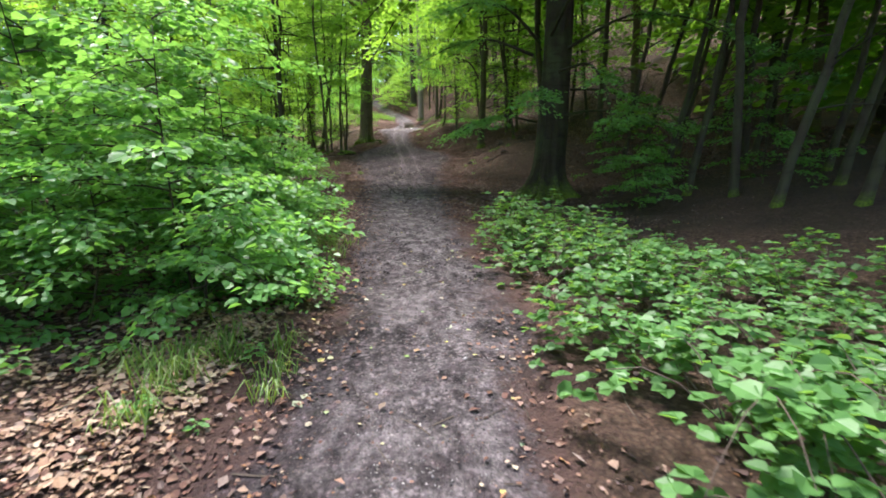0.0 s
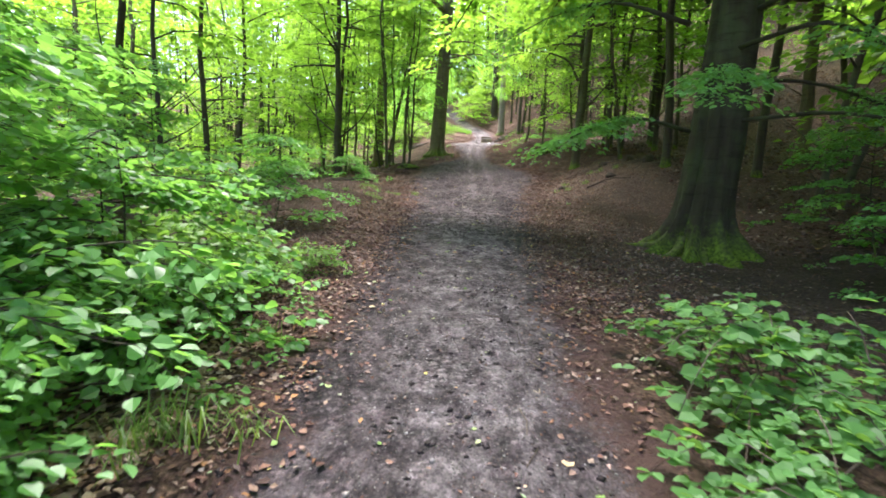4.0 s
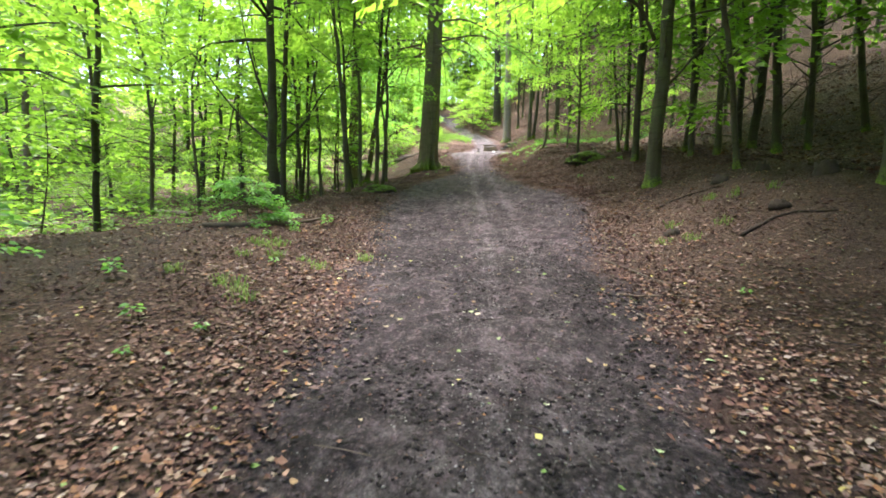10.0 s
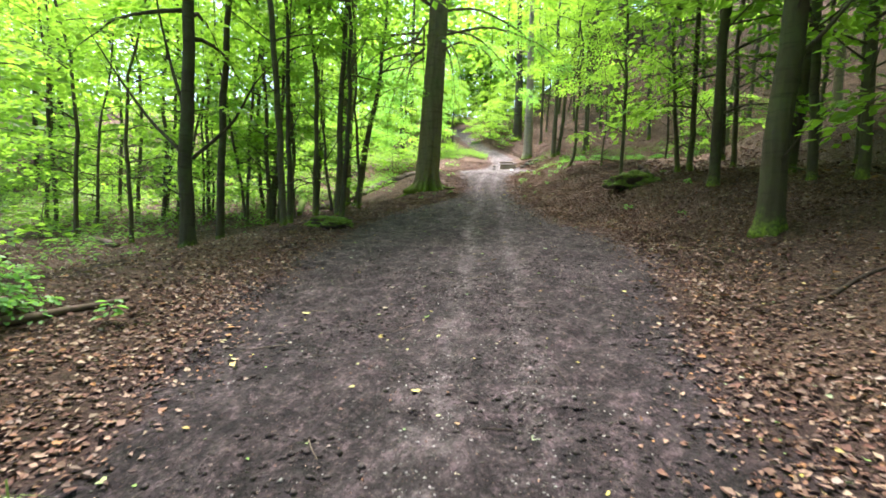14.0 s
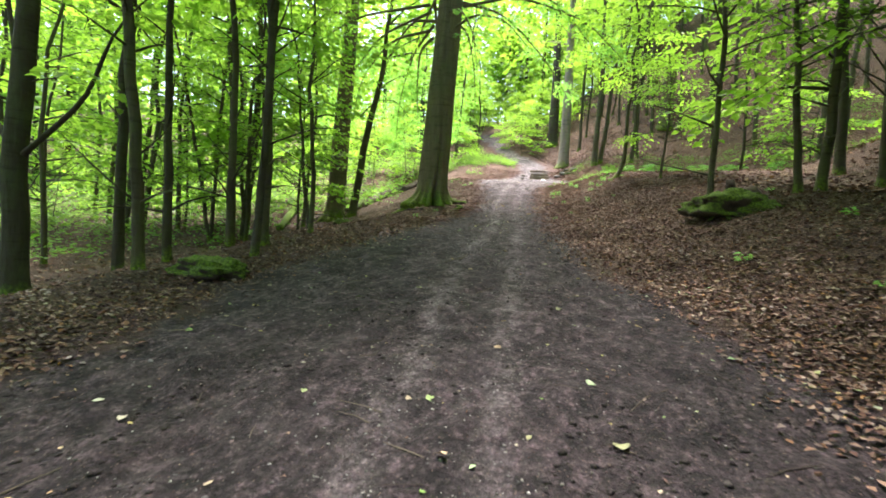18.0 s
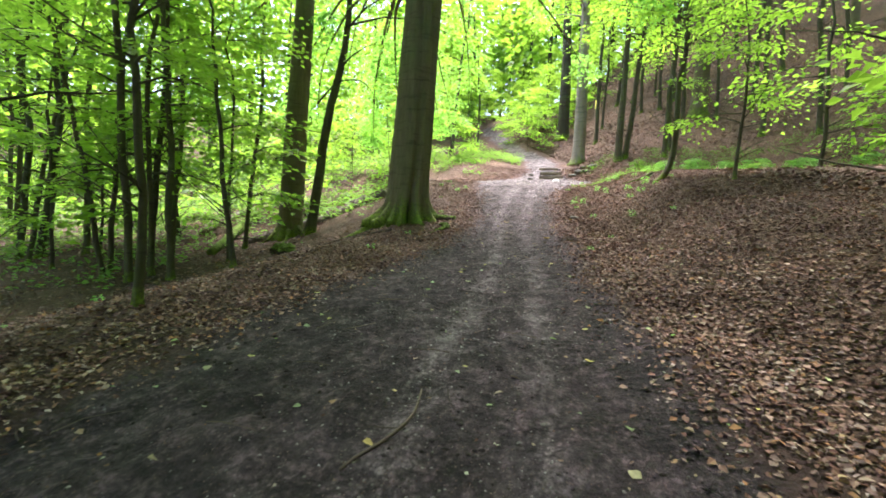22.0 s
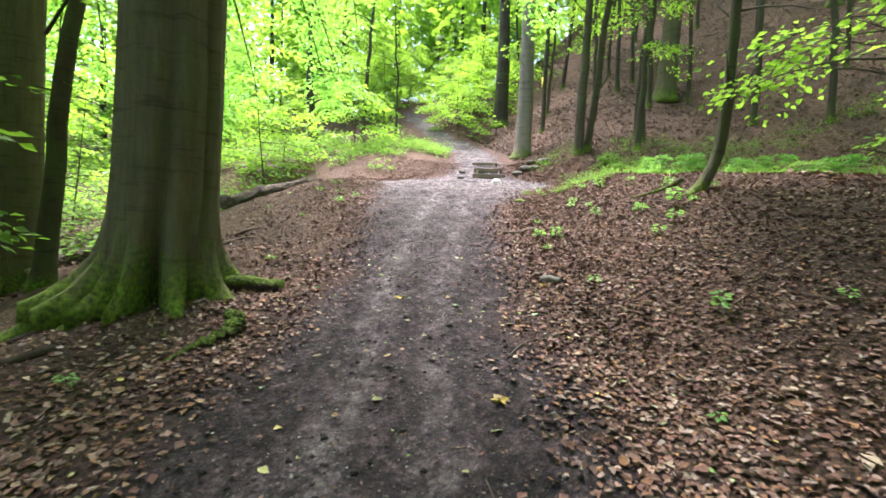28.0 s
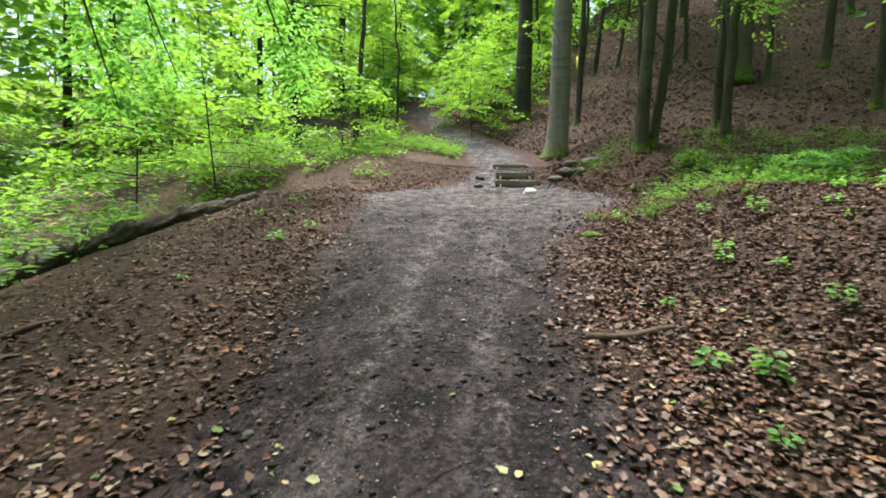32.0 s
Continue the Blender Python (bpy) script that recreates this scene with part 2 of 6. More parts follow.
    bare = k.math("MULTIPLY", humus.outputs["Fac"], k.ramp(k.noise(p, 1.4, 6, 0.65), (0.36, (1, 1, 1)), (0.62, (0.35, 0.35, 0.35))))
    lit = k.mix(bare, lit, k.mix(k.noise(p, 38, 5, 0.7), (0.010, 0.0072, 0.005), (0.085, 0.054, 0.032)))
    # reddish mulch where the two meet
    att = k.node("Attribute")
    att.attribute_name = "trail"
    rag = k.math("ADD", att.outputs["Fac"], k.math("MULTIPLY", k.math("SUBTRACT", k.noise(p, 2.3, 7, 0.7), 0.5), 1.1))
    rag = k.math("ADD", rag, k.math("MULTIPLY", k.math("SUBTRACT", k.noise(p, 45, 3), 0.5), 0.5))
    mulch = k.mix(k.noise(p, 55, 4), (0.036, 0.022, 0.018), (0.15, 0.084, 0.066))
    mulch = k.mix(shade_mix, mulch, k.mix(1.0, mulch, (0.5, 0.47, 0.46), "MULTIPLY"))
    tone = k.mix(k.ramp(rag, (0.12, (0, 0, 0)), (0.34, (1, 1, 1))), lit, mulch)
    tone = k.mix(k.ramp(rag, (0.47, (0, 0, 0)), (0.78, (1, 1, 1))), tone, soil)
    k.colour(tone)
    h = k.math("ADD", k.math("MULTIPLY", k.noise(p, 26, 5, 0.7), 0.7), k.math("MULTIPLY", cell.outputs["Distance"], 0.4))
    h = k.math("ADD", h, k.math("MULTIPLY", clod, 2.2))
    k.bump(h, 1.0, 0.06)
    return k.m


FLOOR = ground_material()


def island_material(name, *tones, roughness=0.8, through_light=None):
    """Many loose pieces in one mesh, each with its own tone."""
    k = Mat(name, roughness)
    isle = k.node("NewGeometry").outputs["Random Per Island"]
    n = len(tones)
    tone = k.ramp(isle, *[((i + 0.5) / n, c) for i, c in enumerate(tones)])
    grain = k.ramp(k.noise(k.place(), 60, 3), (0.3, (0.75, 0.75, 0.75)), (0.7, (1.15, 1.15, 1.15)))
    tone = k.mix(0.8, tone, grain, "MULTIPLY")
    moist = k.ramp(k.noise(k.place(), 0.8, 4), (0.36, (0.6, 0.57, 0.53)), (0.58, (1.1, 1.1, 1.1)))
    k.colour(k.mix(1.0, tone, moist, "MULTIPLY"))
    return k.m


LITTER = island_material("dead_leaf", (0.282, 0.198, 0.147), (0.248, 0.149, 0.106), (0.054, 0.032, 0.025), (0.327, 0.265, 0.229), (0.066, 0.037, 0.028), (0.251, 0.180, 0.150), (0.207, 0.133, 0.102), (0.045, 0.024, 0.018), (0.116, 0.060, 0.040), (0.170, 0.091, 0.063), (0.074, 0.037, 0.026), (0.214, 0.132, 0.092), (0.101, 0.048, 0.036), (0.156, 0.077, 0.054), (0.058, 0.029, 0.021), (0.212, 0.117, 0.077), (0.270, 0.192, 0.149), (0.202, 0.103, 0.056), (0.092, 0.046, 0.033), (0.330, 0.170, 0.070), (0.065, 0.038, 0.036), (0.400, 0.320, 0.225), (0.150, 0.088, 0.066), (0.045, 0.028, 0.024))
PALE_LITTER = island_material("dry_leaf", (0.44, 0.33, 0.22), (0.36, 0.24, 0.15), (0.20, 0.12, 0.075), (0.50, 0.40, 0.29), (0.30, 0.18, 0.11), (0.40, 0.29, 0.20))
FRESH = island_material("fallen_leaf", (0.14, 0.24, 0.06), (0.34, 0.38, 0.20), (0.45, 0.40, 0.10), (0.40, 0.30, 0.18), (0.24, 0.36, 0.18), (0.36, 0.35, 0.27), (0.30, 0.20, 0.11))
PEBBLE = island_material("pebble", (0.05, 0.047, 0.045), (0.12, 0.114, 0.108), (0.22, 0.21, 0.20), (0.08, 0.07, 0.063), (0.42, 0.405, 0.385), (0.16, 0.145, 0.13))
TWIG = island_material("twig", (0.04, 0.030, 0.023), (0.08, 0.062, 0.046), (0.13, 0.104, 0.077))


def plain_material(name, a, b, scale, roughness=0.85, bump=0.5, depth=0.01, stretch=(1, 1, 1)):
    k = Mat(name, roughness)
    o = k.stretch(k.coords(), *stretch)
    n1, n2 = k.noise(o, scale, 6), k.noise(o, scale * 7, 4)
    f = k.math("ADD", k.math("MULTIPLY", n1, 0.65), k.math("MULTIPLY", n2, 0.35))
    k.colour(k.mix(k.ramp(f, (0.3, (0, 0, 0)), (0.7, (1, 1, 1))), a, b))
    k.bump(f, bump, depth)
    return k.m


YELLOW_LEAF = island_material("yellow_leaf", (0.55, 0.42, 0.07), (0.48, 0.36, 0.10))
MOSS = plain_material("moss", (0.010, 0.022, 0.004), (0.115, 0.185, 0.016), 9, 0.95, 0.9, 0.03)


def mossy_wood():
    """Rotten wood and soil, with moss over all that faces the sky."""
    k = Mat("mossy_wood", 0.95)
    o = k.coords()
    sep = k.node("SeparateXYZ")
    k.link(k.node("NewGeometry").outputs["Normal"], sep.inputs[0])
    grow = k.math("ADD", sep.outputs[2], k.math("MULTIPLY", k.math("SUBTRACT", k.noise(o, 5, 6, 0.7), 0.5), 2.2))
    green = k.mix(k.ramp(k.noise(o, 34, 5, 0.7), (0.36, (0, 0, 0)), (0.64, (1, 1, 1))), (0.014, 0.030, 0.004), (0.12, 0.19, 0.018))
    wood = k.mix(k.noise(k.stretch(o, 6, 6, 2), 5, 5), (0.010, 0.007, 0.005), (0.06, 0.042, 0.028))
    k.colour(k.mix(k.ramp(grow, (-0.05, (0, 0, 0)), (0.35, (1, 1, 1))), wood, green))
    k.bump(k.math("ADD", k.noise(o, 40, 5, 0.7), k.math("MULTIPLY", k.noise(o, 9, 4), 1.5)), 1.0, 0.035)
    return k.m


MOSSY_WOOD = mossy_wood()
DEAD_WOOD = plain_material("dead_wood", (0.035, 0.026, 0.02), (0.15, 0.11, 0.08), 5, 0.9, 0.8, 0.02, (1, 1, 1))
OLD_LOG = plain_material("old_bark", (0.018, 0.014, 0.011), (0.17, 0.14, 0.112), 14, 0.95, 1.0, 0.05)
ROTTEN = plain_material("rotten_wood", (0.010, 0.008, 0.006), (0.055, 0.040, 0.027), 8, 0.95, 0.9, 0.03)
STEP_WOOD = plain_material("step_wood", (0.11, 0.085, 0.062), (0.30, 0.24, 0.18), 4, 0.85, 0.7, 0.01, (0.3, 3, 3))
STONE = plain_material("stone", (0.04, 0.038, 0.030), (0.15, 0.142, 0.118), 6, 0.85, 0.7, 0.02)
PALE_STONE = plain_material("pale_stone", (0.42, 0.40, 0.37), (0.70, 0.68, 0.64), 6, 0.8, 0.6, 0.02)
YELLOW_PAINT = plain_material("yellow_paint", (0.62, 0.52, 0.04), (0.80, 0.72, 0.10), 30, 0.7, 0.3, 0.003)
GRASS = leaf_material("grass_blade", (0.05, 0.13, 0.022), (0.17, 0.28, 0.06), (0.30, 0.46, 0.06), 0.5, 0.35)


# ---- the lie of the land ----
def table(pairs, width=1.2):
    """A smooth curve through (y, value) pairs, as a function of y."""
    ys = np.arange(-60, 160, 0.1)
    raw = np.interp(ys, [p[0] for p in pairs], [p[1] for p in pairs])
    k = np.exp(-0.5 * (np.arange(-40, 41) * 0.1 / width) ** 2)
    val = np.convolve(np.pad(raw, 40, mode="edge"), k / k.sum(), "valid")
    return lambda y: np.interp(y, ys, val)


rise = table([(-60, -2.0), (0, 0), (6, .42), (12.3, 1.0), (17.1, 1.5), (20.4, 1.95), (25.8, 2.9), (30.5, 3.57), (34.3, 4.08), (38, 4.75),
              (42.3, 5.75), (44.2, 6.2), (46, 6.45), (47.6, 6.62), (50, 7.45), (55, 8.7), (61, 10.7), (72, 15), (100, 22), (160, 26)], 0.7)
left_edge = table([(-60, -1.1), (4, -1.1), (7, -1.5), (11, -2.1), (15, -2.7), (20, -3.6), (24, -4.7), (28, -5.05), (31, -4.85), (35, -4.3), (38, -4.45),
                   (42, -5.3), (44, -6.0), (46.2, -6.5), (47.6, -5.2), (49, -4.6), (53, -4.9), (57, -6.6), (61, -8.4), (66, -10.6), (72, -12.5), (160, -14)], 0.5)
right_edge = table([(-60, .6), (4, .55), (10, .35), (14, .2), (20, .1), (22, .3), (24, .6), (25.5, .45), (27, .1), (29, -.8), (33, -1.65), (37, -2.2),
                    (41, -2.7), (43.5, -2.2), (45.6, -1.0), (47, -1.3), (48.2, -2.6), (53, -3.2), (57, -4.9), (61, -6.9), (66, -9.1), (72, -11), (160, -13)], 0.4)


def soft(a):
    return np.logaddexp(0, a * 3) / 3


def ramp(a, lo, hi):
    t = np.clip((np.asarray(a, float) - lo) / (hi - lo), 0, 1)
    return t * t * (3 - 2 * t)


def terrain(x, y):
    """Height of the forest floor: the trail climbs, its right side banks up into a hillside, its left side falls to a valley."""
    x, y = np.asarray(x, float), np.asarray(y, float)
    u, v = soft(x - right_edge(y)), soft(left_edge(y) - x)
    late = ramp(y, 15, 22)
    near_right = -0.09 * np.minimum(u, 3) + 0.16 * soft(u - 3.5)
    bench = 7.6 - 2.2 * ramp(y, 44, 49)          # a steep bank, a level bench, then the hillside
    far_right = 0.12 * np.minimum(u, 0.7) + 0.37 * np.clip(u - 0.7, 0, 1.9) + 0.17 * np.clip(u - 2.6, 0, 1.6) + 0.05 * np.clip(u - 4.2, 0, 6) + 0.42 * soft(u - bench) * ramp(y, 22, 32)
    right = (1 - late) * near_right + late * far_right
    late_l = ramp(y, 19, 27)
    near_left = (0.09 + 0.1 * ramp(y, 12, 17)) * np.minimum(v, 1.8) - 0.07 * np.clip(v - 3, 0, 9)
    far_left = -0.27 * np.clip(v - 1.6, 0, 4.6) - 0.05 * np.clip(v - 6.2, 0, 12)
    bank = ramp(y, 45.5, 50)
    left = (1 - late_l) * near_left + late_l * ((1 - bank) * far_left + bank * (0.12 * np.minimum(v, 3) - 0.12 * np.clip(v - 3, 0, 12)))
    far = 0.10 * np.clip(np.abs(x) - 30, 0, 120) * np.where(x > 0, 0.6, 1.0)
    right = 20 * np.tanh(right / 20)
    # above the bank a level shelf crosses to the right, and behind it the hillside climbs
    shelf = 6.2 + 0.09 * (np.minimum(y, 46.7) - 40) + 0.53 * np.minimum(soft(y - 46.7), 30) + 0.42 * soft(u - 8)
    flat = np.where(y < 46.7, np.minimum(rise(y) + right, shelf), shelf)
    right = right + (flat - rise(y) - right) * ramp(y, 38.6, 40.2) * ramp(u, 0.3, 2.2) * (1 + (ramp(x, -2.4, 1.4 + 0.25 * np.clip(y - 50, 0, 20)) - 1) * ramp(y, 46.7, 49))
    return rise(y) + right + left + far * ramp(y, -40, 40)


# ---- mesh builders ----
def mesh_from(name, verts, faces, material, smooth=False):
    """A mesh from an array of vertices and a list of index arrays, one for each number of corners."""
    me = bpy.data.meshes.new(name)
    verts = np.asarray(verts, np.float32).reshape(-1, 3)
    me.vertices.add(len(verts))
    me.vertices.foreach_set("co", verts.ravel())
    faces = [np.asarray(f, np.int32) for f in faces if len(f)]
    corners = np.concatenate([f.ravel() for f in faces])
    sizes = np.concatenate([np.full(len(f), f.shape[1], np.int32) for f in faces])
    me.loops.add(len(corners))
    me.loops.foreach_set("vertex_index", corners)
    me.polygons.add(len(sizes))
    me.polygons.foreach_set("loop_start", np.concatenate([[0], np.cumsum(sizes)[:-1]]).astype(np.int32))
    me.polygons.foreach_set("use_smooth", np.full(len(sizes), smooth))
    me.update(calc_edges=True)
    me.materials.append(material)
    return me


def part(name, me, parent=None, label=""):
    ob = new(name, me)
    if parent is not None:
        ob.parent = parent
    return tagged(ob, label)


def joined(pieces):
    """Joins (verts, faces) pairs into one pair."""
    vs, fs, n = [], {}, 0
    for v, f in pieces:
        vs.append(v)
        for a in f:
            a = np.asarray(a)
            if len(a):
                fs.setdefault(a.shape[1], []).append(a + n)
        n += len(v)
    return np.concatenate(vs), [np.concatenate(a) for a in fs.values()]


def tube(points, radii, seg=8, rough=0.0, rng=None, flare=None):
    """A tapered round bar along points. flare(angle, i) may swell its section."""
    p, r = np.asarray(points, float), np.asarray(radii, float)
    d = np.gradient(p, axis=0)
    d /= np.linalg.norm(d, axis=1)[:, None] + 1e-9
    ref = np.array([1.0, 0, 0]) if abs(d[:, 0]).mean() < 0.8 else np.array([0, 1.0, 0])
    a = np.cross(d, ref)
    a /= np.linalg.norm(a, axis=1)[:, None] + 1e-9
    b = np.cross(d, a)
    th = np.arange(seg) * 2 * np.pi / seg
    rr = np.repeat(r[:, None], seg, 1)
    if flare is not None:
        rr = rr * flare(th[None, :], np.arange(len(p))[:, None])
    if rough and rng is not None:
        rr = rr * (1 + rough * (rng.random(rr.shape) - 0.5))
    v = p[:, None, :] + rr[..., None] * (np.cos(th)[None, :, None] * a[:, None, :] + np.sin(th)[None, :, None] * b[:, None, :])
    n = len(p)
    i, j = np.meshgrid(np.arange(n - 1), np.arange(seg), indexing="ij")
    k = (j + 1) % seg
    q = np.stack([i * seg + j, i * seg + k, (i + 1) * seg + k, (i + 1) * seg + j], -1).reshape(-1, 4)
    caps = np.array([list(range(seg))[::-1], [(n - 1) * seg + s for s in range(seg)]])
    return v.reshape(-1, 3), [q[:, ::-1], caps[:, ::-1]]


def unit(a):
    return a / (np.linalg.norm(a, axis=-1, keepdims=True) + 1e-9)


def leaves(base, way, normal, size, fine=True, width=0.62, fold=0.12):
    """Leaf blades: base point, growing direction, upper side, length. fine: six corners folded on the midrib; else a plain lozenge."""
    way = unit(way)
    side = unit(np.cross(normal, way))
    up = np.cross(way, side)
    s = np.asarray(size)[:, None]
    w = s * width * 0.5
    n = len(base)
    if fine:
        v = np.stack([base, base + way * s * 0.3 + side * w + up * s * fold, base + way * s * 0.68 + side * w * 0.85 + up * s * fold * 0.8,
                      base + way * s - up * s * 0.06, base + way * s * 0.68 - side * w * 0.85 + up * s * fold * 0.8,
                      base + way * s * 0.3 - side * w + up * s * fold], 1)
        k = np.arange(n)[:, None] * 6
        return v.reshape(-1, 3), [np.concatenate([k + [0, 3, 2, 1], k + [0, 5, 4, 3]])]
    v = np.stack([base, base + way * s * 0.5 + side * w + up * s * fold, base + way * s, base + way * s * 0.5 - side * w + up * s * fold], 1)
    k = np.arange(n)[:, None] * 4
    return v.reshape(-1, 3), [k + [0, 3, 2, 1]]


def spray_leaves(rng, origin, way, length, count, size, spread=0.5, droop=0.25, tilt=0.45, hang=0.5):
    """Flat leafy twigs: leaves to both sides of each twig, wide in the middle. Returns leaf rows for leaves()."""
    n = len(origin)
    s = (np.arange(count) + 0.5) / count
    sidev = unit(np.stack([-way[:, 1], way[:, 0], np.zeros(n)], 1))
    flip = np.where(np.arange(count) % 2 == 0, 1.0, -1.0)
    ln = np.broadcast_to(np.asarray(length, float).reshape(-1, 1), (n, 1))
    along = s[None, :] * ln
    off = (np.sin(np.pi * np.clip(s * 0.85 + 0.12, 0, 1)) * spread)[None, :] * ln * flip[None, :] * rng.uniform(0.15, 1.0, (n, count))
    p = origin[:, None, :] + along[..., None] * way[:, None, :] + off[..., None] * sidev[:, None, :]
    p[..., 2] -= droop * (along ** 2) / np.maximum(ln, 0.05) + 0.12 * np.abs(off) - rng.normal(0, 0.035, (n, count)) * np.sqrt(ln)
    d = way[:, None, :] * rng.uniform(0.4, 1.1, (n, count, 1)) + flip[None, :, None] * sidev[:, None, :] * rng.uniform(0.4, 1.1, (n, count, 1))
    d[..., 2] -= rng.uniform(0.0, hang, (n, count))
    nm = np.zeros((n, count, 3))
    nm[..., 2] = 1
    nm += rng.normal(0, tilt, nm.shape)
    sz = size * rng.uniform(0.65, 1.25, (n, count))
    return p.reshape(-1, 3), d.reshape(-1, 3), nm.reshape(-1, 3), sz.reshape(-1)


def limb_curve(start, turn, length, climb, sag, rng, steps=7):
    """A limb that leaves the trunk at a bearing, climbs, and sags to its tip."""
    s = np.linspace(0, 1, steps)
    wig = np.cumsum(rng.normal(0, 0.09, steps))
    h = np.stack([np.cos(turn + wig * 0.8), np.sin(turn + wig * 0.8)], 1)
    xy = np.concatenate([[[0, 0]], np.cumsum(h[:-1] * length / (steps - 1), 0)])
    z = length * (climb * s - sag * s ** 2) + np.cumsum(rng.normal(0, 0.02, steps)) * length * 0.5
    return np.asarray(start) + np.column_stack([xy, z - z[0]])


def at_curve(c, s):
    i = np.clip(s * (len(c) - 1), 0, len(c) - 1.001)
    k = i.astype(int)
    return c[k] + (i - k)[:, None] * (c[k + 1] - c[k]), unit(c[k + 1] - c[k])


def trunk_curve(height, lean, bend, rng, steps=14, kick=0.0, wave=0.3):
    s = np.linspace(0, 1, steps + 6) ** 1.8
    steps += 6
    wob = np.cumsum(rng.normal(0, 0.012, (steps, 2)), 0) * height * wave
    x = lean[0] * height * s + bend[0] * np.sin(np.pi * s) + wob[:, 0] * s
    y = lean[1] * height * s + bend[1] * np.sin(np.pi * s) + wob[:, 1] * s
    x = x + kick * (1 - np.exp(-height * s / 0.55))
    return np.column_stack([x, y, height * s - 0.12])


def tree(name, seed, height, radius, crown_from, reach, limbs, sprays, count, leaf, bark, green=None, lean=(0, 0), bend=(0, 0), flare=0.5,
         toes=None, climb=0.45, sag=0.35, fine=False, spray=0.9, crown_to=None, seg=10, lobes=5, split=False, kick=0.0, extra=(), bare=0, droop=0.25, dead=0, extra_leaf=None, groove=None, favour=None):
    """A tree standing at the origin: trunk with a swollen foot, limbs, and a crown of leafy twigs along them."""
    rng = np.random.default_rng(seed)
    green = green or BEECH_LEAF
    root = new(name)
    c = trunk_curve(height, lean, bend, rng, kick=kick, wave=0.25 if radius > 0.25 else 1.1 if radius < 0.13 else 0.7)
    s = c[:, 2] / height
    r = radius * np.clip(1 - 0.88 * np.clip(s, 0, 1) ** 1.15, 0.05, 1)
    foot = np.exp(-np.clip(c[:, 2], 0, None) / (0.5 * radius + 0.1))
    ph = rng.random() * 6

    def swell(th, i):
        lobe = 0.5 + 0.5 * np.cos(lobes * th + ph + 0.6 * np.sin(2 * th))
        shape = 1 + flare * foot[i] * ((0.35 + 1.3 * lobe ** 2) if toes is None else 0.3) + 0.05 * np.sin(2 * th + ph + s[i] * 6)
        for at, push, wide in toes or ():
            d = (th - radians(at) + np.pi) % (2 * np.pi) - np.pi
            shape = shape + push * np.exp(-np.clip(s[i] * height, 0, None) / (0.26 if push > 0 else 0.5)) * np.exp(-(d / wide) ** 2)
        for at in groove or ():
            d = (th - radians(at) - 0.25 * np.sin(s[i] * 20) + np.pi) % (2 * np.pi) - np.pi
            shape = shape - 0.16 * np.exp(-(d / 0.10) ** 2) + 0.05 * np.exp(-((np.abs(d) - 0.22) / 0.1) ** 2)
        return shape

    # finer rings near the foot
    zz = np.concatenate([np.array([-0.15, 0.0, 0.06, 0.13, 0.2, 0.28, 0.38, 0.5, 0.65, 0.85, 1.1]) * (0.6 + radius), c[5:, 2]])
    zz = np.unique(np.round(zz, 3))
    cc = np.column_stack([np.interp(zz, c[:, 2], c[:, 0]), np.interp(zz, c[:, 2], c[:, 1]), zz])
    r = np.interp(zz, c[:, 2], r)
    s, foot, c = zz / height, np.exp(-np.clip(zz, 0, None) / (0.5 * radius + 0.1)), cc
    v, f = tube(c, r, seg, 0.05, rng, swell)
    part("trunk", mesh_from("trunk", v, f, bark, True), root)
    top = crown_to or height * 0.98
    woods, rows, near = [], [], []
    for i in range(dead):
        h = rng.uniform(min(0.7, crown_from * 0.3), crown_from + 1.0)
        start = np.array([np.interp(h, c[:, 2], c[:, 0]), np.interp(h, c[:, 2], c[:, 1]), h])
        curve = limb_curve(start, rng.random() * 6.283, rng.uniform(0.4, 1.5), rng.uniform(0.2, 1.0), rng.uniform(-0.3, 0.5), rng)
        woods.append(tube(curve[::2], np.linspace(min(0.35 * radius, 0.02), 0.003, 4), 4))
        fork = curve[3] + np.cumsum(rng.normal(0, 0.09, (4, 3)) + unit(curve[4] - curve[3]) * 0.1, 0)
        woods.append(tube(np.vstack([curve[3], fork]), np.linspace(0.006, 0.002, 5), 3))
    for i in range(limbs):
        q = (i + rng.random()) / limbs
        h = crown_from + (top - crown_from) * q
        start = np.array([np.interp(h, c[:, 2], c[:, 0]), np.interp(h, c[:, 2], c[:, 1]), h])
        ln = reach * (0.55 + 0.45 * np.sin(np.pi * min(0.15 + q * 0.9, 1))) * rng.uniform(0.6, 1.15)
        way = rng.random() * 6.283
        if favour and rng.random() < favour[1]:
            way, ln = rng.normal(radians(favour[0]), 0.45), ln * 1.1
        curve = limb_curve(start, way, ln, climb * rng.uniform(0.4, 1.5), sag * rng.uniform(0.5, 1.4), rng)
        rr = min(np.interp(h, c[:, 2], r) * 0.5, 0.012 + 0.016 * ln)
        wood = tube(curve if split else curve[::2], np.linspace(rr, 0.004, 7 if split else 4), 5 if split else 4)
        if split:
            part("limb", mesh_from("limb", *wood, bark, True), root)
        else:
            woods.append(wood)
        if i < bare:
            continue
        t = rng.uniform(0.22, 1.0, sprays)
        p, d = at_curve(curve, t)
        yaw = rng.uniform(-1.2, 1.2, sprays)
        w = np.column_stack([d[:, 0] * np.cos(yaw) - d[:, 1] * np.sin(yaw), d[:, 0] * np.sin(yaw) + d[:, 1] * np.cos(yaw), rng.uniform(-0.25, 0.2, sprays)])
        rows.append(spray_leaves(rng, p + rng.normal(0, 0.1, p.shape) * [1, 1, 0.5], unit(w), spray * rng.uniform(0.5, 1.2, sprays), count, leaf, droop=droop))
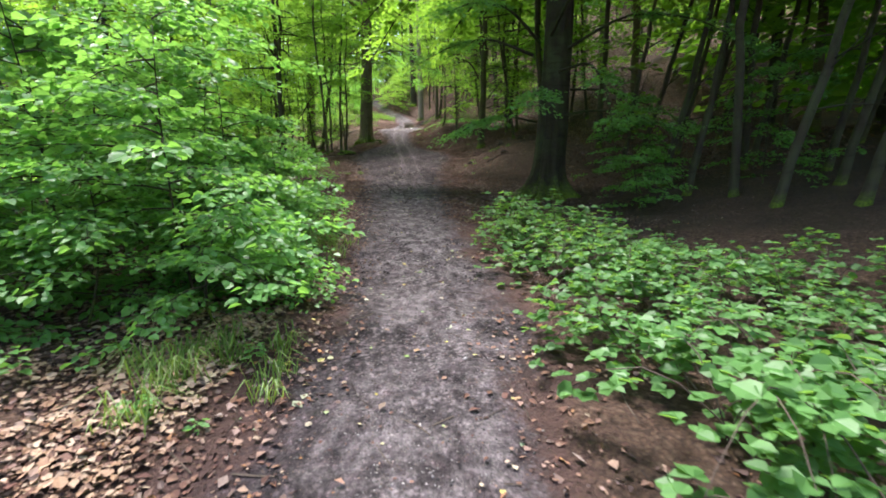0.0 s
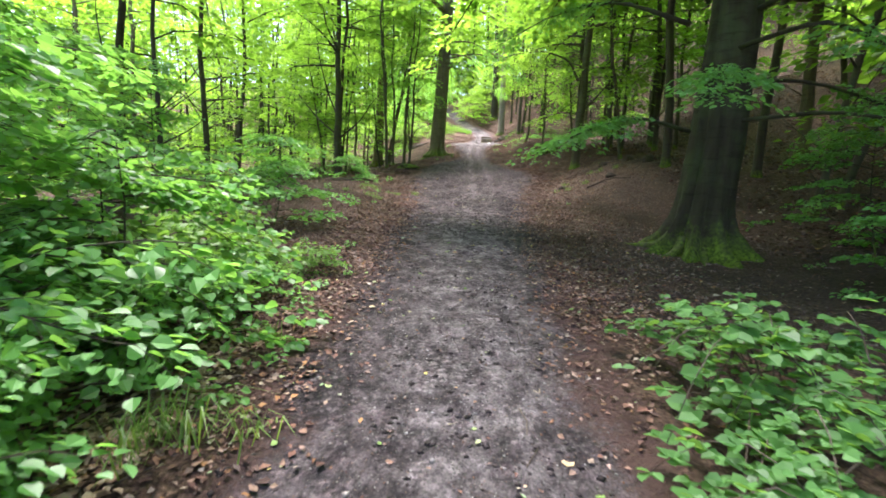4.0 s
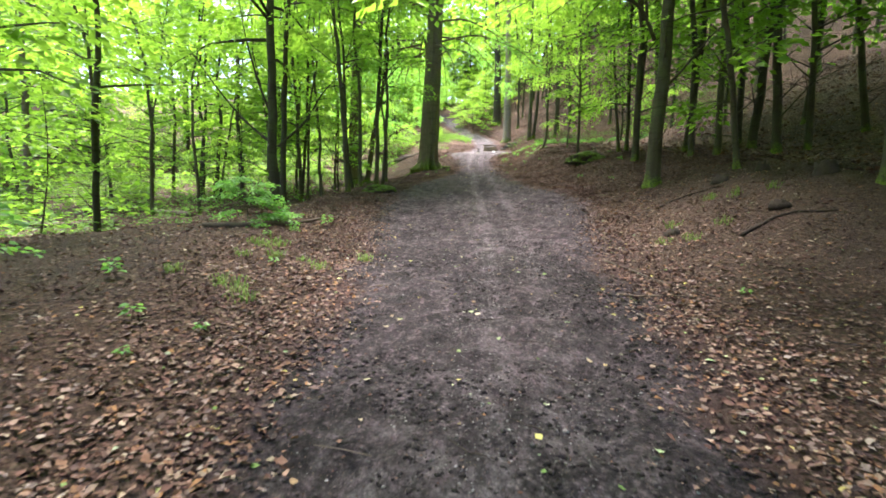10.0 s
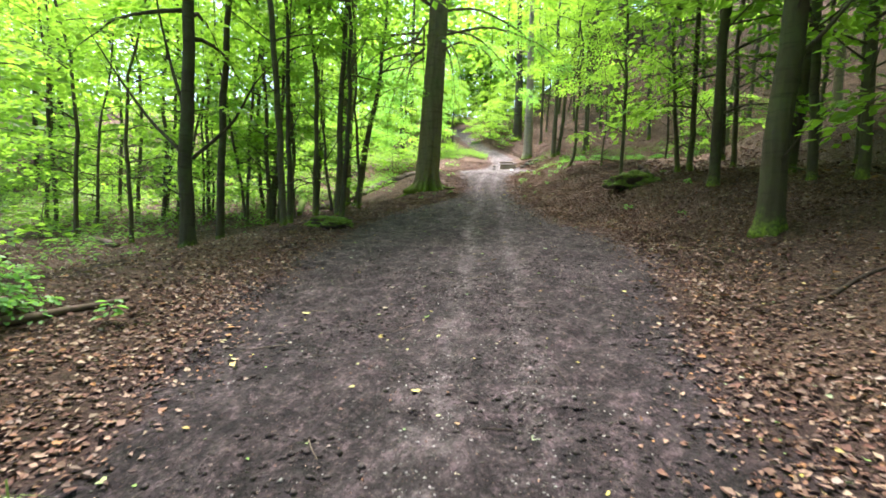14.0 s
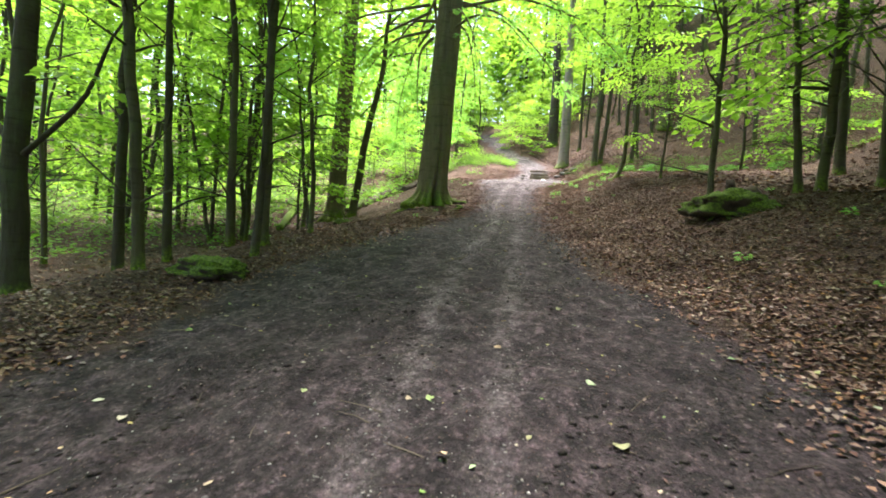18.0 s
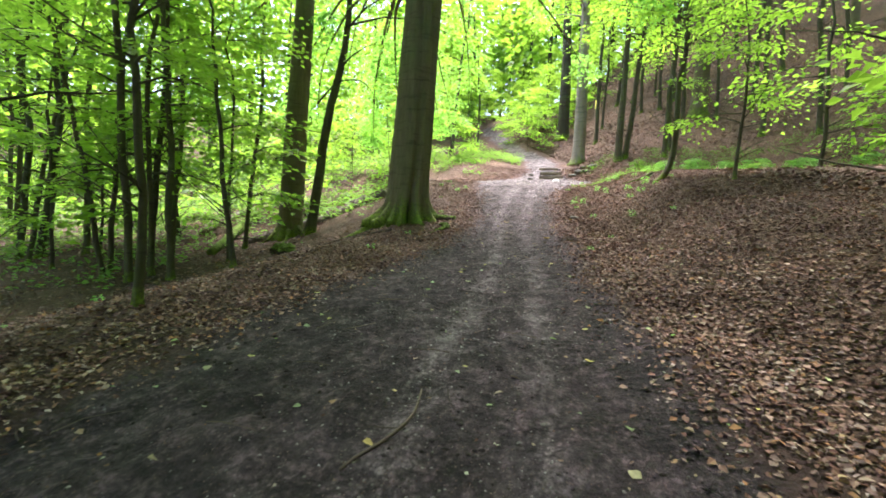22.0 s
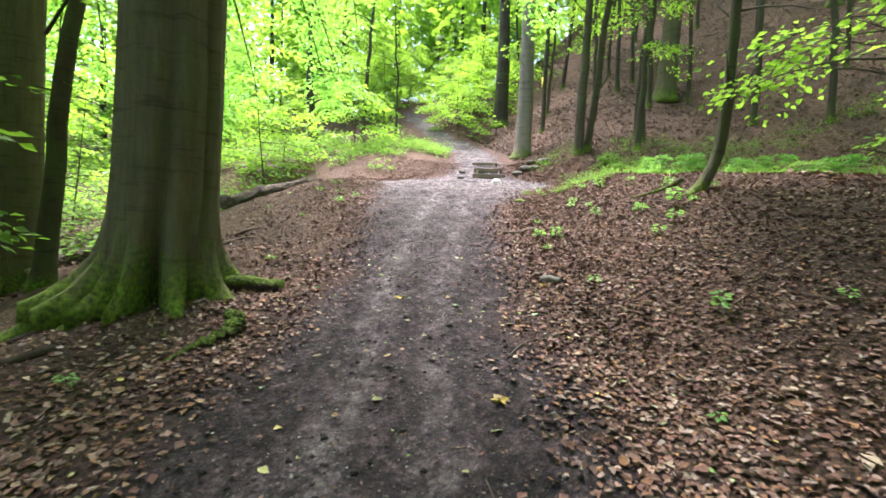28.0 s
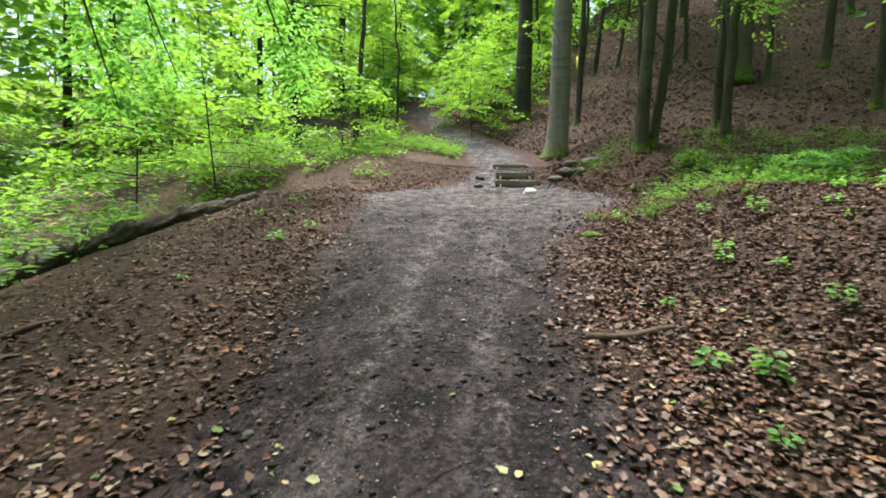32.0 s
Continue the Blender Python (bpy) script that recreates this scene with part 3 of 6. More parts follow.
    for curve, rr, n in extra:
        curve = np.asarray(curve, float)
        s2 = np.linspace(0, 1, 3 * len(curve))
        smooth = np.column_stack([np.interp(s2, np.linspace(0, 1, len(curve)), curve[:, a]) for a in range(3)])
        smooth[1:-1] = (smooth[:-2] + 2 * smooth[1:-1] + smooth[2:]) / 4
        part("limb", mesh_from("limb", *tube(smooth, np.linspace(rr, 0.006, len(smooth)), 7, 0.1, rng), bark, True), root)
        if n:
            p, d = at_curve(smooth, rng.uniform(0.35, 1.0, n))
            yaw = rng.uniform(-1.3, 1.3, n)
            w = np.column_stack([d[:, 0] * np.cos(yaw) - d[:, 1] * np.sin(yaw), d[:, 0] * np.sin(yaw) + d[:, 1] * np.cos(yaw), rng.uniform(-0.3, 0.1, n)])
            size = extra_leaf or leaf
            (near if extra_leaf else rows).append(spray_leaves(rng, p, unit(w), spray * rng.uniform(0.5, 1.1, n), int(count * (1.5 if extra_leaf else 1)), size, droop=droop))
    if near:
        b, d, nm, sz = (np.concatenate(a) for a in zip(*near))
        part("low_foliage", mesh_from("low_foliage", *leaves(b, d, nm, sz, True, 0.68), BUSH_LEAF), root)
    if woods:
        tagged(part("branch", mesh_from("branch", *joined(woods), bark, True), root), kind="stuff")
    if rows:
        b, d, nm, sz = (np.concatenate(a) for a in zip(*rows))
        part("crown", mesh_from("crown", *leaves(b, d, nm, sz, fine), green), root)
    return root


def stand(ob, x, y, turn=0.0, scale=1.0, sink=0.05):
    m = pose(x, y, float(terrain(x, y)) - sink, 0, 0, turn) @ Matrix.Scale(scale, 4)
    ob.matrix_basis = m
    return ob


def again(ob, x, y, turn=0.0, scale=1.0, sink=0.05):
    return copy_thing(ob, pose(x, y, float(terrain(x, y)) - sink, 0, 0, turn) @ Matrix.Scale(scale, 4) @ Matrix.Diagonal((*[1 / a for a in ob.scale], 1)))


# ---- the forest floor ----
def stops(lo, hi, step, ends):
    core = np.arange(lo, hi + step / 2, step)
    grow = [step]
    while sum(grow) < ends:
        grow.append(grow[-1] * 1.13)
    out = np.cumsum(grow)
    return np.concatenate([lo - out[::-1], core, hi + out])


gx, gy = stops(-7.0, 3.0, 0.07, 450), stops(-0.5, 48.5, 0.08, 450)
GX, GY = np.meshgrid(gx, gy)
GZ = terrain(np.clip(GX, -150, 150), np.clip(GY, -60, 150))
rough = np.array([noise.noise((x * 0.9, y * 0.9, 0)) * 0.05 + noise.noise((x * 3.1, y * 3.1, 5)) * 0.022 for x, y in zip(GX.ravel(), GY.ravel())]).reshape(GX.shape)
ragged = np.array([noise.noise((x * 0.8, y * 0.8, 9)) * 0.42 for x, y in zip(GX.ravel(), GY.ravel())]).reshape(GX.shape)
inside = np.minimum(GX - left_edge(GY), right_edge(GY) - GX) + ragged
trail = ramp(inside, -0.6, 0.6) * (1 - ramp(GY, 66, 72))
lumps = np.array([noise.noise((x * 2.3, y * 1.5, 20)) * 0.036 + noise.noise((x * 4.6, y * 3.4, 31)) * 0.034 for x, y in zip(GX.ravel(), GY.ravel())]).reshape(GX.shape)
def grain(fx, fy, z):
    return np.array([noise.noise((x * fx, y * fy, z)) for x, y in zip(GX.ravel(), GY.ravel())]).reshape(GX.shape)


trodden = ramp(GY, 9, 14) * (1 - 0.55 * ramp(GY, 24, 30)) * ramp(grain(0.7, 0.5, 41), -0.35, 0.25)
clods = 0.030 * np.abs(grain(4.3, 3.4, 52)) + 0.020 * grain(6.8, 5.6, 63) - 0.040 * ramp(grain(3.1, 2.3, 74), 0.22, 0.5)
GZ = GZ + rough * (1.25 - 0.8 * trail) + lumps * trail * 0.8 + clods * trail * (0.3 + 0.7 * trodden)
ny, nx = GX.shape
ii, jj = np.meshgrid(np.arange(ny - 1), np.arange(nx - 1), indexing="ij")
quads = np.stack([ii * nx + jj, ii * nx + jj + 1, (ii + 1) * nx + jj + 1, (ii + 1) * nx + jj], -1).reshape(-1, 4)
floor_mesh = mesh_from("ground", np.stack([GX, GY, GZ], -1), [quads], FLOOR, True)
floor_mesh.attributes.new("trail", "FLOAT", "POINT").data.foreach_set("value", trail.ravel().astype(np.float32))
centre = (left_edge(GY) + right_edge(GY)) / 2
half = np.maximum((right_edge(GY) - left_edge(GY)) / 2, 0.3)
off = (GX - centre) / half
line = 0.18 + 0.25 * np.sin(GY * 0.35) * ramp(GY, 6, 14)
wheel_a = table([(13, -1.2), (20, -1.6), (26, -2.28), (29, -2.78), (33, -3.0), (36.4, -3.5), (38.2, -3.83), (42, -4.1)], 0.6)(GY)
wheel_b = table([(13, -0.7), (20, -1.0), (29, -1.95), (33, -2.4), (36, -2.9), (37.5, -3.15), (42, -3.4)], 0.6)(GY)
early = 1 - ramp(GY, 13, 18)
gravel = (1.15 * np.exp(-((off - line) / 0.75) ** 2) * early * (1 - 0.25 * ramp(GY, 10, 15))
          + ((0.72 * np.exp(-((GX - wheel_a) / 0.13) ** 2) + 0.58 * np.exp(-((GX - wheel_b) / 0.12) ** 2)) * (0.45 + 0.55 * ramp(GY, 22, 27)) + 0.17) * (1 - early) * (1 - ramp(GY, 41.5, 45.5))
          + 0.9 * ramp(GY, 41.5, 45.5) * (1 - ramp(GY, 62, 70)))
floor_mesh.attributes.new("gravel", "FLOAT", "POINT").data.foreach_set("value", np.clip(gravel, 0, 1).ravel().astype(np.float32))
# painted canopy shade and blacker soil, strongest from about y 20 to 38
damp_shade = ramp(GY, 7.5, 11.5) * (0.68 + 0.32 * ramp(GY, 17, 20.5)) * (1 - ramp(GY, 38, 42.5))
floor_mesh.attributes.new("damp_shade", "FLOAT", "POINT").data.foreach_set("value", damp_shade.ravel().astype(np.float32))
humus = ramp(GX - right_edge(GY), -0.2, 0.7) * (1 - ramp(GY, 18, 24)) * 0.5 + ramp(left_edge(GY) - GX, 0.2, 1.0) * ramp(GY, 36.5, 39.5) * (1 - ramp(GY, 44, 47)) * 0.5
floor_mesh.attributes.new("humus", "FLOAT", "POINT").data.foreach_set("value", np.clip(humus, 0, 1).ravel().astype(np.float32))
tagged(part("ground", floor_mesh), "brown leaf-littered forest floor with a dark trodden dirt and gravel trail", "ground", kind="structure")

# ---- the great trees beside the trail ----
T1 = tree("beech_tree", 11, 24, 0.50, 7.2, 8.4, 44, 24, 16, 0.22, BIG_BARK, favour=(245, 0.4), extra_leaf=0.105, lean=(0.035, 0.0), flare=0.5, seg=90, toes=[(138, 1.15, 0.15), (158, 1.1, 0.10), (175, 0.9, 0.08), (191, 0.7, 0.08), (209, -0.65, 0.09), (226, 0.7, 0.10), (242, -0.45, 0.06), (262, 0.75, 0.14), (284, 1.2, 0.12), (330, 0.5, 0.2), (20, 0.5, 0.2), (70, 0.6, 0.2), (105, 0.5, 0.15)], groove=(205, 250), split=True, climb=0.45, sag=0.5,
          extra=[([(0.2, -0.2, 6.2), (0.9, -0.9, 6.0), (1.5, -1.6, 5.0), (1.8, -2.1, 3.7)], 0.045, 4),
                 ([(0.3, -0.1, 5.6), (1.3, -0.7, 5.9), (2.4, -1.5, 5.3), (3.2, -2.1, 4.2)], 0.05, 5),
                 ([(0.2, 0.2, 7.5), (1.8, 0.9, 7.9), (3.8, 1.6, 7.0), (5.0, 2.2, 5.6)], 0.07, 16),
                 ([(-0.3, 0.3, 6.2), (-1.6, 1.6, 6.9), (-3.2, 3.2, 6.2), (-4.0, 4.2, 4.8)], 0.06, 22),
                 ([(-0.3, 0.2, 5.6), (-1.6, 2.6, 6.2), (-2.6, 5.2, 5.4), (-3.0, 7.0, 3.6)], 0.06, 30),
                 ([(-0.4, 0.1, 5.8), (-2.6, 2.0, 6.4), (-4.8, 4.0, 5.6), (-6.0, 5.6, 3.8)], 0.06, 30),
                 ([(-0.2, 0.3, 6.6), (-0.8, 3.4, 7.0), (-1.3, 6.0, 6.0), (-1.2, 8.0, 4.4)], 0.055, 26),
                 ([(0.3, 0.2, 6.8), (1.6, 2.6, 7.4), (3.0, 5.2, 6.6), (4.0, 7.0, 5.4)], 0.06, 24),
                 ([(0.3, 0.0, 6.4), (2.4, 0.6, 7.0), (4.6, 1.4, 6.4), (6.0, 2.2, 5.2)], 0.06, 22),
                 ([(0.1, 0.3, 6.4), (0.4, 2.2, 6.6), (0.3, 4.0, 5.8), (0.2, 5.0, 4.6)], 0.05, 20),
                 ([(-0.3, 0.2, 6.0), (-2.0, 3.0, 6.3), (-3.6, 5.6, 5.0), (-4.2, 7.0, 3.2)], 0.055, 60),
                 ([(-0.4, 0.1, 6.4), (-3.2, 2.4, 6.8), (-5.6, 4.2, 5.6), (-7.2, 5.4, 3.6)], 0.055, 60),
                 ([(-0.3, 0.2, 6.8), (-1.4, 4.2, 7.0), (-2.0, 7.6, 5.8), (-2.2, 9.6, 4.2)], 0.055, 60),
                 ([(-0.2, 0.3, 7.2), (-2.6, 4.8, 7.4), (-4.8, 8.2, 6.0), (-5.8, 10.0, 4.2)], 0.055, 60),
                 ([(-0.4, 0.0, 6.6), (-3.8, 1.2, 7.0), (-6.8, 2.2, 6.0), (-8.8, 2.8, 4.2)], 0.055, 50)])
tagged(stand(T1, -5.88, 37.1, 0), "massive grey-green beech trunk with mossy buttress roots beside the trail", "tree", "great beeches")
T2 = tree("beech_tree", 12, 24, 0.36, 8, 5.5, 24, 9, 14, 0.15, BIG_BARK, lean=(0.03, 0.01), flare=0.5, seg=20, split=True, climb=0.5, sag=0.4)
tagged(stand(T2, -10.85, 39.7), "tall straight grey beech with mossy foot on the slope", "tree", "great beeches")
T2b = tree("young_tree", 13, 13, 0.15, 5, 3.2, 12, 7, 12, 0.13, THIN_BARK, lean=(0.04, -0.01), bend=(0.25, 0.1), flare=0.5, seg=12,
           extra=[([(0.15, 0, 4.0), (0.9, -0.2, 4.6), (1.9, -0.5, 4.5), (2.6, -0.8, 3.7)], 0.03, 6)])
tagged(stand(T2b, -9.9, 39.35), "slender crooked grey tree growing close to a tall beech", "tree", "young trees")
R0 = tree("beech_tree", 14, 24, 0.48, 6.6, 8.2, 74, 30, 16, 0.26, SHADED_BARK, crown_to=16.5, favour=(172, 0.36), lean=(0.055, 0.0), flare=1.05, seg=56, lobes=9, groove=(160, 215, 120), split=True, climb=0.35, sag=0.5,
          extra=[([(-0.35, -0.1, 2.25), (-1.35, -0.7, 2.4), (-2.2, -1.4, 2.1), (-2.85, -2.0, 1.75)], 0.04, 34),
                 ([(-0.2, -0.4, 2.9), (-0.5, -1.6, 3.0), (-0.9, -2.7, 2.6), (-1.2, -3.4, 2.1)], 0.04, 26),
                 ([(0.2, -0.4, 3.6), (0.6, -2.0, 3.5), (0.5, -3.6, 2.6), (0.4, -4.4, 1.5)], 0.045, 20),
                 ([(0.3, -0.3, 2.4), (1.2, -1.4, 2.4), (2.0, -2.4, 2.0), (2.6, -3.2, 1.5)], 0.04, 20),
                 ([(-0.4, 0.2, 4.2), (-1.6, 0.8, 4.9), (-2.8, 1.2, 4.8), (-3.9, 1.5, 4.3)], 0.05, 30),
                 ([(-0.3, -0.3, 4.4), (-1.3, -1.4, 5.0), (-2.3, -2.5, 4.8), (-3.2, -3.3, 4.2)], 0.05, 30),
                 ([(0.0, -0.4, 4.6), (0.2, -1.9, 5.2), (0.1, -3.4, 4.8), (0.2, -4.6, 4.0)], 0.05, 30),
                 ([(0.4, -0.3, 4.2), (1.7, -1.5, 4.8), (2.9, -2.6, 4.3), (3.8, -3.4, 3.4)], 0.05, 30),
                 ([(0.4, 0.1, 3.2), (1.8, 0.2, 3.2), (3.2, 0.0, 2.6), (4.2, -0.3, 2.0)], 0.045, 22)], spray=0.75, extra_leaf=0.085)
tagged(stand(R0, 3.15, 14.3), "massive beech darkened as in shade, with spreading mossy roots and low leafy branches", "tree", "great beeches")

# trees that stand clear of the crowd: x, y, height, radius, crown from, reach, bark, lean, bend
def lone(x, y, height, radius, start, reach, bark, lean=(0, 0), bend=(0, 0), seed=1, label="", limbs=16, extra=(), leaf=0.115, flare=0.45, bare=0, kick=0.0):
    ob = tree("young_tree", seed, height, radius, start, reach, limbs, 11, 14, leaf, bark, lean=lean, bend=bend, flare=flare, seg=12, extra=extra, bare=bare, split=True, kick=kick, dead=7, fine=True)
    return tagged(stand(ob, x, y), label, "tree", "young trees")


lone(-8.9, 27.0, 15, 0.17, 4.8, 5.2, DARK_BARK, (-0.01, 0), (-0.1, 0), 21, "dark many-branched tree with crooked bare lower limbs", limbs=30, leaf=0.17,
     extra=[([(-.1, 0, 2.2), (-1.2, .2, 3.0), (-2.2, .3, 4.1), (-3.3, .3, 5.6)], 0.05, 3), ([(.1, 0, 2.1), (1.0, .2, 2.9), (1.6, .1, 3.8), (2.3, .2, 4.4)], 0.045, 3),
            ([(-.1, .1, 3.0), (-.7, .3, 4.2), (-1.2, .4, 5.8), (-1.5, .5, 7.5)], 0.05, 4)])
lone(2.07, 25.2, 16, 0.165, 4.6, 5.0, THIN_BARK, (0.01, 0), (0.05, 0), 22, "grey-green tree with mossy foot on the leaf-covered bank", limbs=36, leaf=0.155,
     extra=[([(-.1, 0, 3.5), (-.5, -.2, 4.3), (-1.6, -.7, 4.5), (-2.8, -1.3, 4.2), (-3.6, -1.6, 3.7)], 0.05, 9),
            ([(.1, 0, 2.3), (.6, .2, 2.8), (1.3, .4, 3.7), (2.0, .6, 4.3)], 0.045, 5)])
lone(-2.16, 51.4, 20, 0.30, 6.5, 4, PALE_BARK, (-0.005, 0), (0, 0), 23, "pale grey smooth beech with mossy foot near the log steps")
lone(-3.3, 58.5, 20, 0.36, 6, 4, DARK_BARK, (-0.01, 0), (0, 0), 24, "dark tall trunk at the foot of the slope")
lone(-0.45, 48.5, 13, 0.16, 5, 3, THIN_BARK, (0.0, 0), (-0.1, 0), 25, "thin mossy trunk on the bank")
lone(-0.2, 48.7, 11, 0.13, 4.5, 3, THIN_BARK, (0.14, 0), (-0.15, 0), 26, "thin mossy trunk leaning away from its neighbour")
blazed = lone(-1.32, 54.4, 14, 0.11, 5, 2.6, THIN_BARK, (0, 0), (0, 0), 27, "thin trunk with a yellow painted trail blaze")
blaze_mesh = mesh_from("blaze", *tube([(0, 0, 2.0), (0, 0, 2.1), (0, 0, 2.4)], [0.122, 0.121, 0.118], 12), YELLOW_PAINT, True)
part("blaze", blaze_mesh, blazed, "yellow paint band")
lone(3.75, 54.3, 22, 0.42, 8, 5, BIG_BARK, (0.02, 0), (0, 0), 28, "thick grey beech high on the hillside")
lone(1.76, 49.4, 7, 0.075, 2.4, 2.0, THIN_BARK, (0.05, 0), (-0.35, 0.1), 44, "crooked thin tree at the foot of the hillside", limbs=9, leaf=0.1)
lone(-0.1, 39.8, 8.5, 0.08, 3.1, 2.2, THIN_BARK, (-0.035, 0.0), (0.0, 0.0), 29, "slender grey sapling bent at its foot", extra=[([(-.05, 0, .25), (-.3, -.05, .1), (-.75, -.1, -.05)], 0.04, 0)], limbs=12, kick=0.55)
lone(1.26, 38.1, 5, 0.04, 1.2, 1.7, THIN_BARK, (0.02, 0), (0.05, 0), 30, "thin leafy sapling on the bank", limbs=9, leaf=0.1)
lone(0.95, 30.9, 7, 0.055, 2.4, 2.3, THIN_BARK, (-0.06, 0), (0.0, 0), 31, "thin sapling rising behind a mossy stump", limbs=11, leaf=0.1)
lone(2.6, 31.9, 7, 0.065, 2.0, 2.5, THIN_BARK, (-0.12, 0), (0.08, 0), 32, "thin leaning sapling with level branches", limbs=12, leaf=0.1)
lone(-5.65, 28.0, 10, 0.06, 3.2, 1.6, DARK_BARK, (0.03, 0), (0.1, 0), 33, "black-barked thin tree on the trail's edge", limbs=9)
lone(-6.1, 28.8, 13, 0.08, 3.6, 1.9, THIN_BARK, (-0.015, 0), (0, 0), 34, "thin mossy tree on the slope below the trail", limbs=10)
lone(-6.6, 28.6, 12, 0.065, 4, 2.0, THIN_BARK, (-0.06, 0.02), (0.1, 0), 35, "thin tree leaning over the slope", limbs=10)
lone(-6.4, 26.8, 12, 0.072, 3.4, 2.0, THIN_BARK, (-0.02, 0), (-0.1, 0), 36, "thin dark tree below the trail", limbs=10)
lone(-6.6, 27.4, 11, 0.06, 3.6, 2.0, DARK_BARK, (0.02, 0), (-0.08, 0), 37, "thin wavy dark tree below the trail", limbs=10)
lone(-6.15, 30.3, 8, 0.05, 2.2, 1.6, THIN_BARK, (-0.07, 0), (0.05, 0), 38, "thin sapling on the slope", limbs=10, leaf=0.1)
lone(-10.9, 35.2, 13, 0.085, 3, 2.2, THIN_BARK, (-0.04, 0), (0, 0), 39, "thin tree on the lower slope", limbs=10)
lone(-9.3, 35.4, 9, 0.06, 2, 1.8, DARK_BARK, (-0.06, 0), (-0.1, 0), 40, "thin dark sapling on the slope", limbs=11, leaf=0.11)
lone(-12.2, 54.9, 9, 0.22, 2.2, 3.2, DARK_BARK, (-0.02, 0), (-0.2, 0), 41, "dark stout tree with hanging leaves on the far bank", limbs=16)
lone(-9.9, 55.2, 12, 0.11, 4, 2.6, THIN_BARK, (0.02, 0), (0.1, 0), 42, "thin tree on the far bank", limbs=9)
lone(-8.6, 56.6, 10, 0.06, 3.5, 2.0, THIN_BARK, (0.02, 0), (0.15, 0), 43, "thin crooked sapling on the far bank", limbs=8)

# ---- the crowd of thinner trees ----
poles = [
    tree("young_tree", 61, 15, 0.08, 2.2, 2.9, 20, 8, 9, 0.236, THIN_BARK, lean=(0.02, 0.01), bend=(0.12, 0), dead=8, spray=1.2),
    tree("young_tree", 62, 17, 0.10, 3.4, 3.1, 20, 9, 9, 0.247, DARK_BARK, lean=(-0.02, 0), bend=(-0.1, 0.1), dead=8, spray=1.3),
    tree("young_tree", 63, 12, 0.07, 1.5, 2.6, 20, 8, 9, 0.210, THIN_BARK, lean=(0.03, -0.02), bend=(0.2, 0), dead=8, spray=1.1),
    tree("young_tree", 64, 20, 0.20, 5.0, 4.0, 24, 9, 9, 0.284, BIG_BARK, lean=(0.01, 0), dead=8, spray=1.5),
    tree("young_tree", 65, 10, 0.055, 1.1, 2.4, 19, 8, 9, 0.200, DARK_BARK, lean=(-0.04, 0.0), bend=(0.15, 0.1), dead=8, spray=1.0),
]
# tall dense tree, mostly added so that its crown shades the ground
poles.append(tree("canopy_tree", 66, 19, 0.11, 6.5, 5.6, 34, 13, 13, 0.31, DARK_BARK, lean=(0.01, 0.01), spray=1.7, climb=0.3, sag=0.3))
poles.append(tree("young_tree", 67, 17, 0.10, 7.0, 2.8, 16, 7, 10, 0.22, THIN_BARK, lean=(0.02, 0), bend=(0.1, 0), dead=8, spray=1.2))
poles.append(tree("young_tree", 68, 15, 0.085, 5.2, 3.2, 20, 9, 10, 0.24, DARK_BARK, lean=(0.30, 0.03), bend=(-0.3, 0), dead=6, spray=1.3))
for ob in poles:
    tagged(ob, "thin straight woodland tree with level leafy branches", "tree", "young trees")
spots = [(-17.0, 31.2, 0), (-22.2, 39.0, 0), (-18.7, 36.9, 1), (-13.4, 35.7, 0), (-11.8, 35.5, 2), (-11.5, 38.4, 2), (2.8, 31.6, 2), (2.4, 28.5, 5), (2.5, 28.9, 2),
         (3.7, 27.5, 1), (4.2, 27.0, 0), (3.7, 24.5, 2), (5.5, 26.6, 1), (4.4, 33.1, 0), (-18.1, 37.1, 1), (-16.8, 37.6, 0), (-13.1, 35.3, 2), 
         (-30.7, 36.8, 1), (-23.1, 35.4, 1), (-25.2, 36.6, 0), (-20.3, 34.9, 2), (-14.8, 31.3, 0), (-17.2, 36.2, 2), (-15.6, 35.8, 4), (-32.4, 35.6, 3), (4.1, 29.2, 1),
         (5.9, 28.9, 1), (6.4, 26.9, 0), (-26.0, 33.4, 3), (-24.6, 40.2, 0), (-20.3, 38.8, 1), (-17.1, 38.3, 4), (6.0, 11.6, 7), (9.6, 18.1, 7), (6.5, 9.2, 7), (7.4, 8.3, 7),
         (6.1, 13.2, 7), (7.0, 17.0, 7), (-10.3, 9.4, 5), (-11.9, 35.0, 0), (-12.3, 35.9, 1), (-13.5, 37.7, 0), (-10.6, 36.7, 4), (-15.0, 39.4, 1), (-17.1, 41.1, 0),
         (1.4, 48.8, 6), (2.1, 55.9, 6), (0.1, 61.3, 1), (0.9, 60.0, 2), (3.0, 57.1, 6), (4.5, 53.8, 6), (6.0, 53.6, 6), (7.2, 49.2, 6), (1.6, 49.8, 6), (-8.2, 14.5, 4),
         (-12.4, 18.0, 5), (-10.2, 19.0, 0), (-12.0, 23.5, 1), (-9.9, 29.4, 5), (-14.5, 26.0, 0), (8.8, 22.0, 3), (8.2, 30.5, 1), (7.5, 35.0, 0), (9.5, 40.0, 3), (5.0, 43.5, 4)]
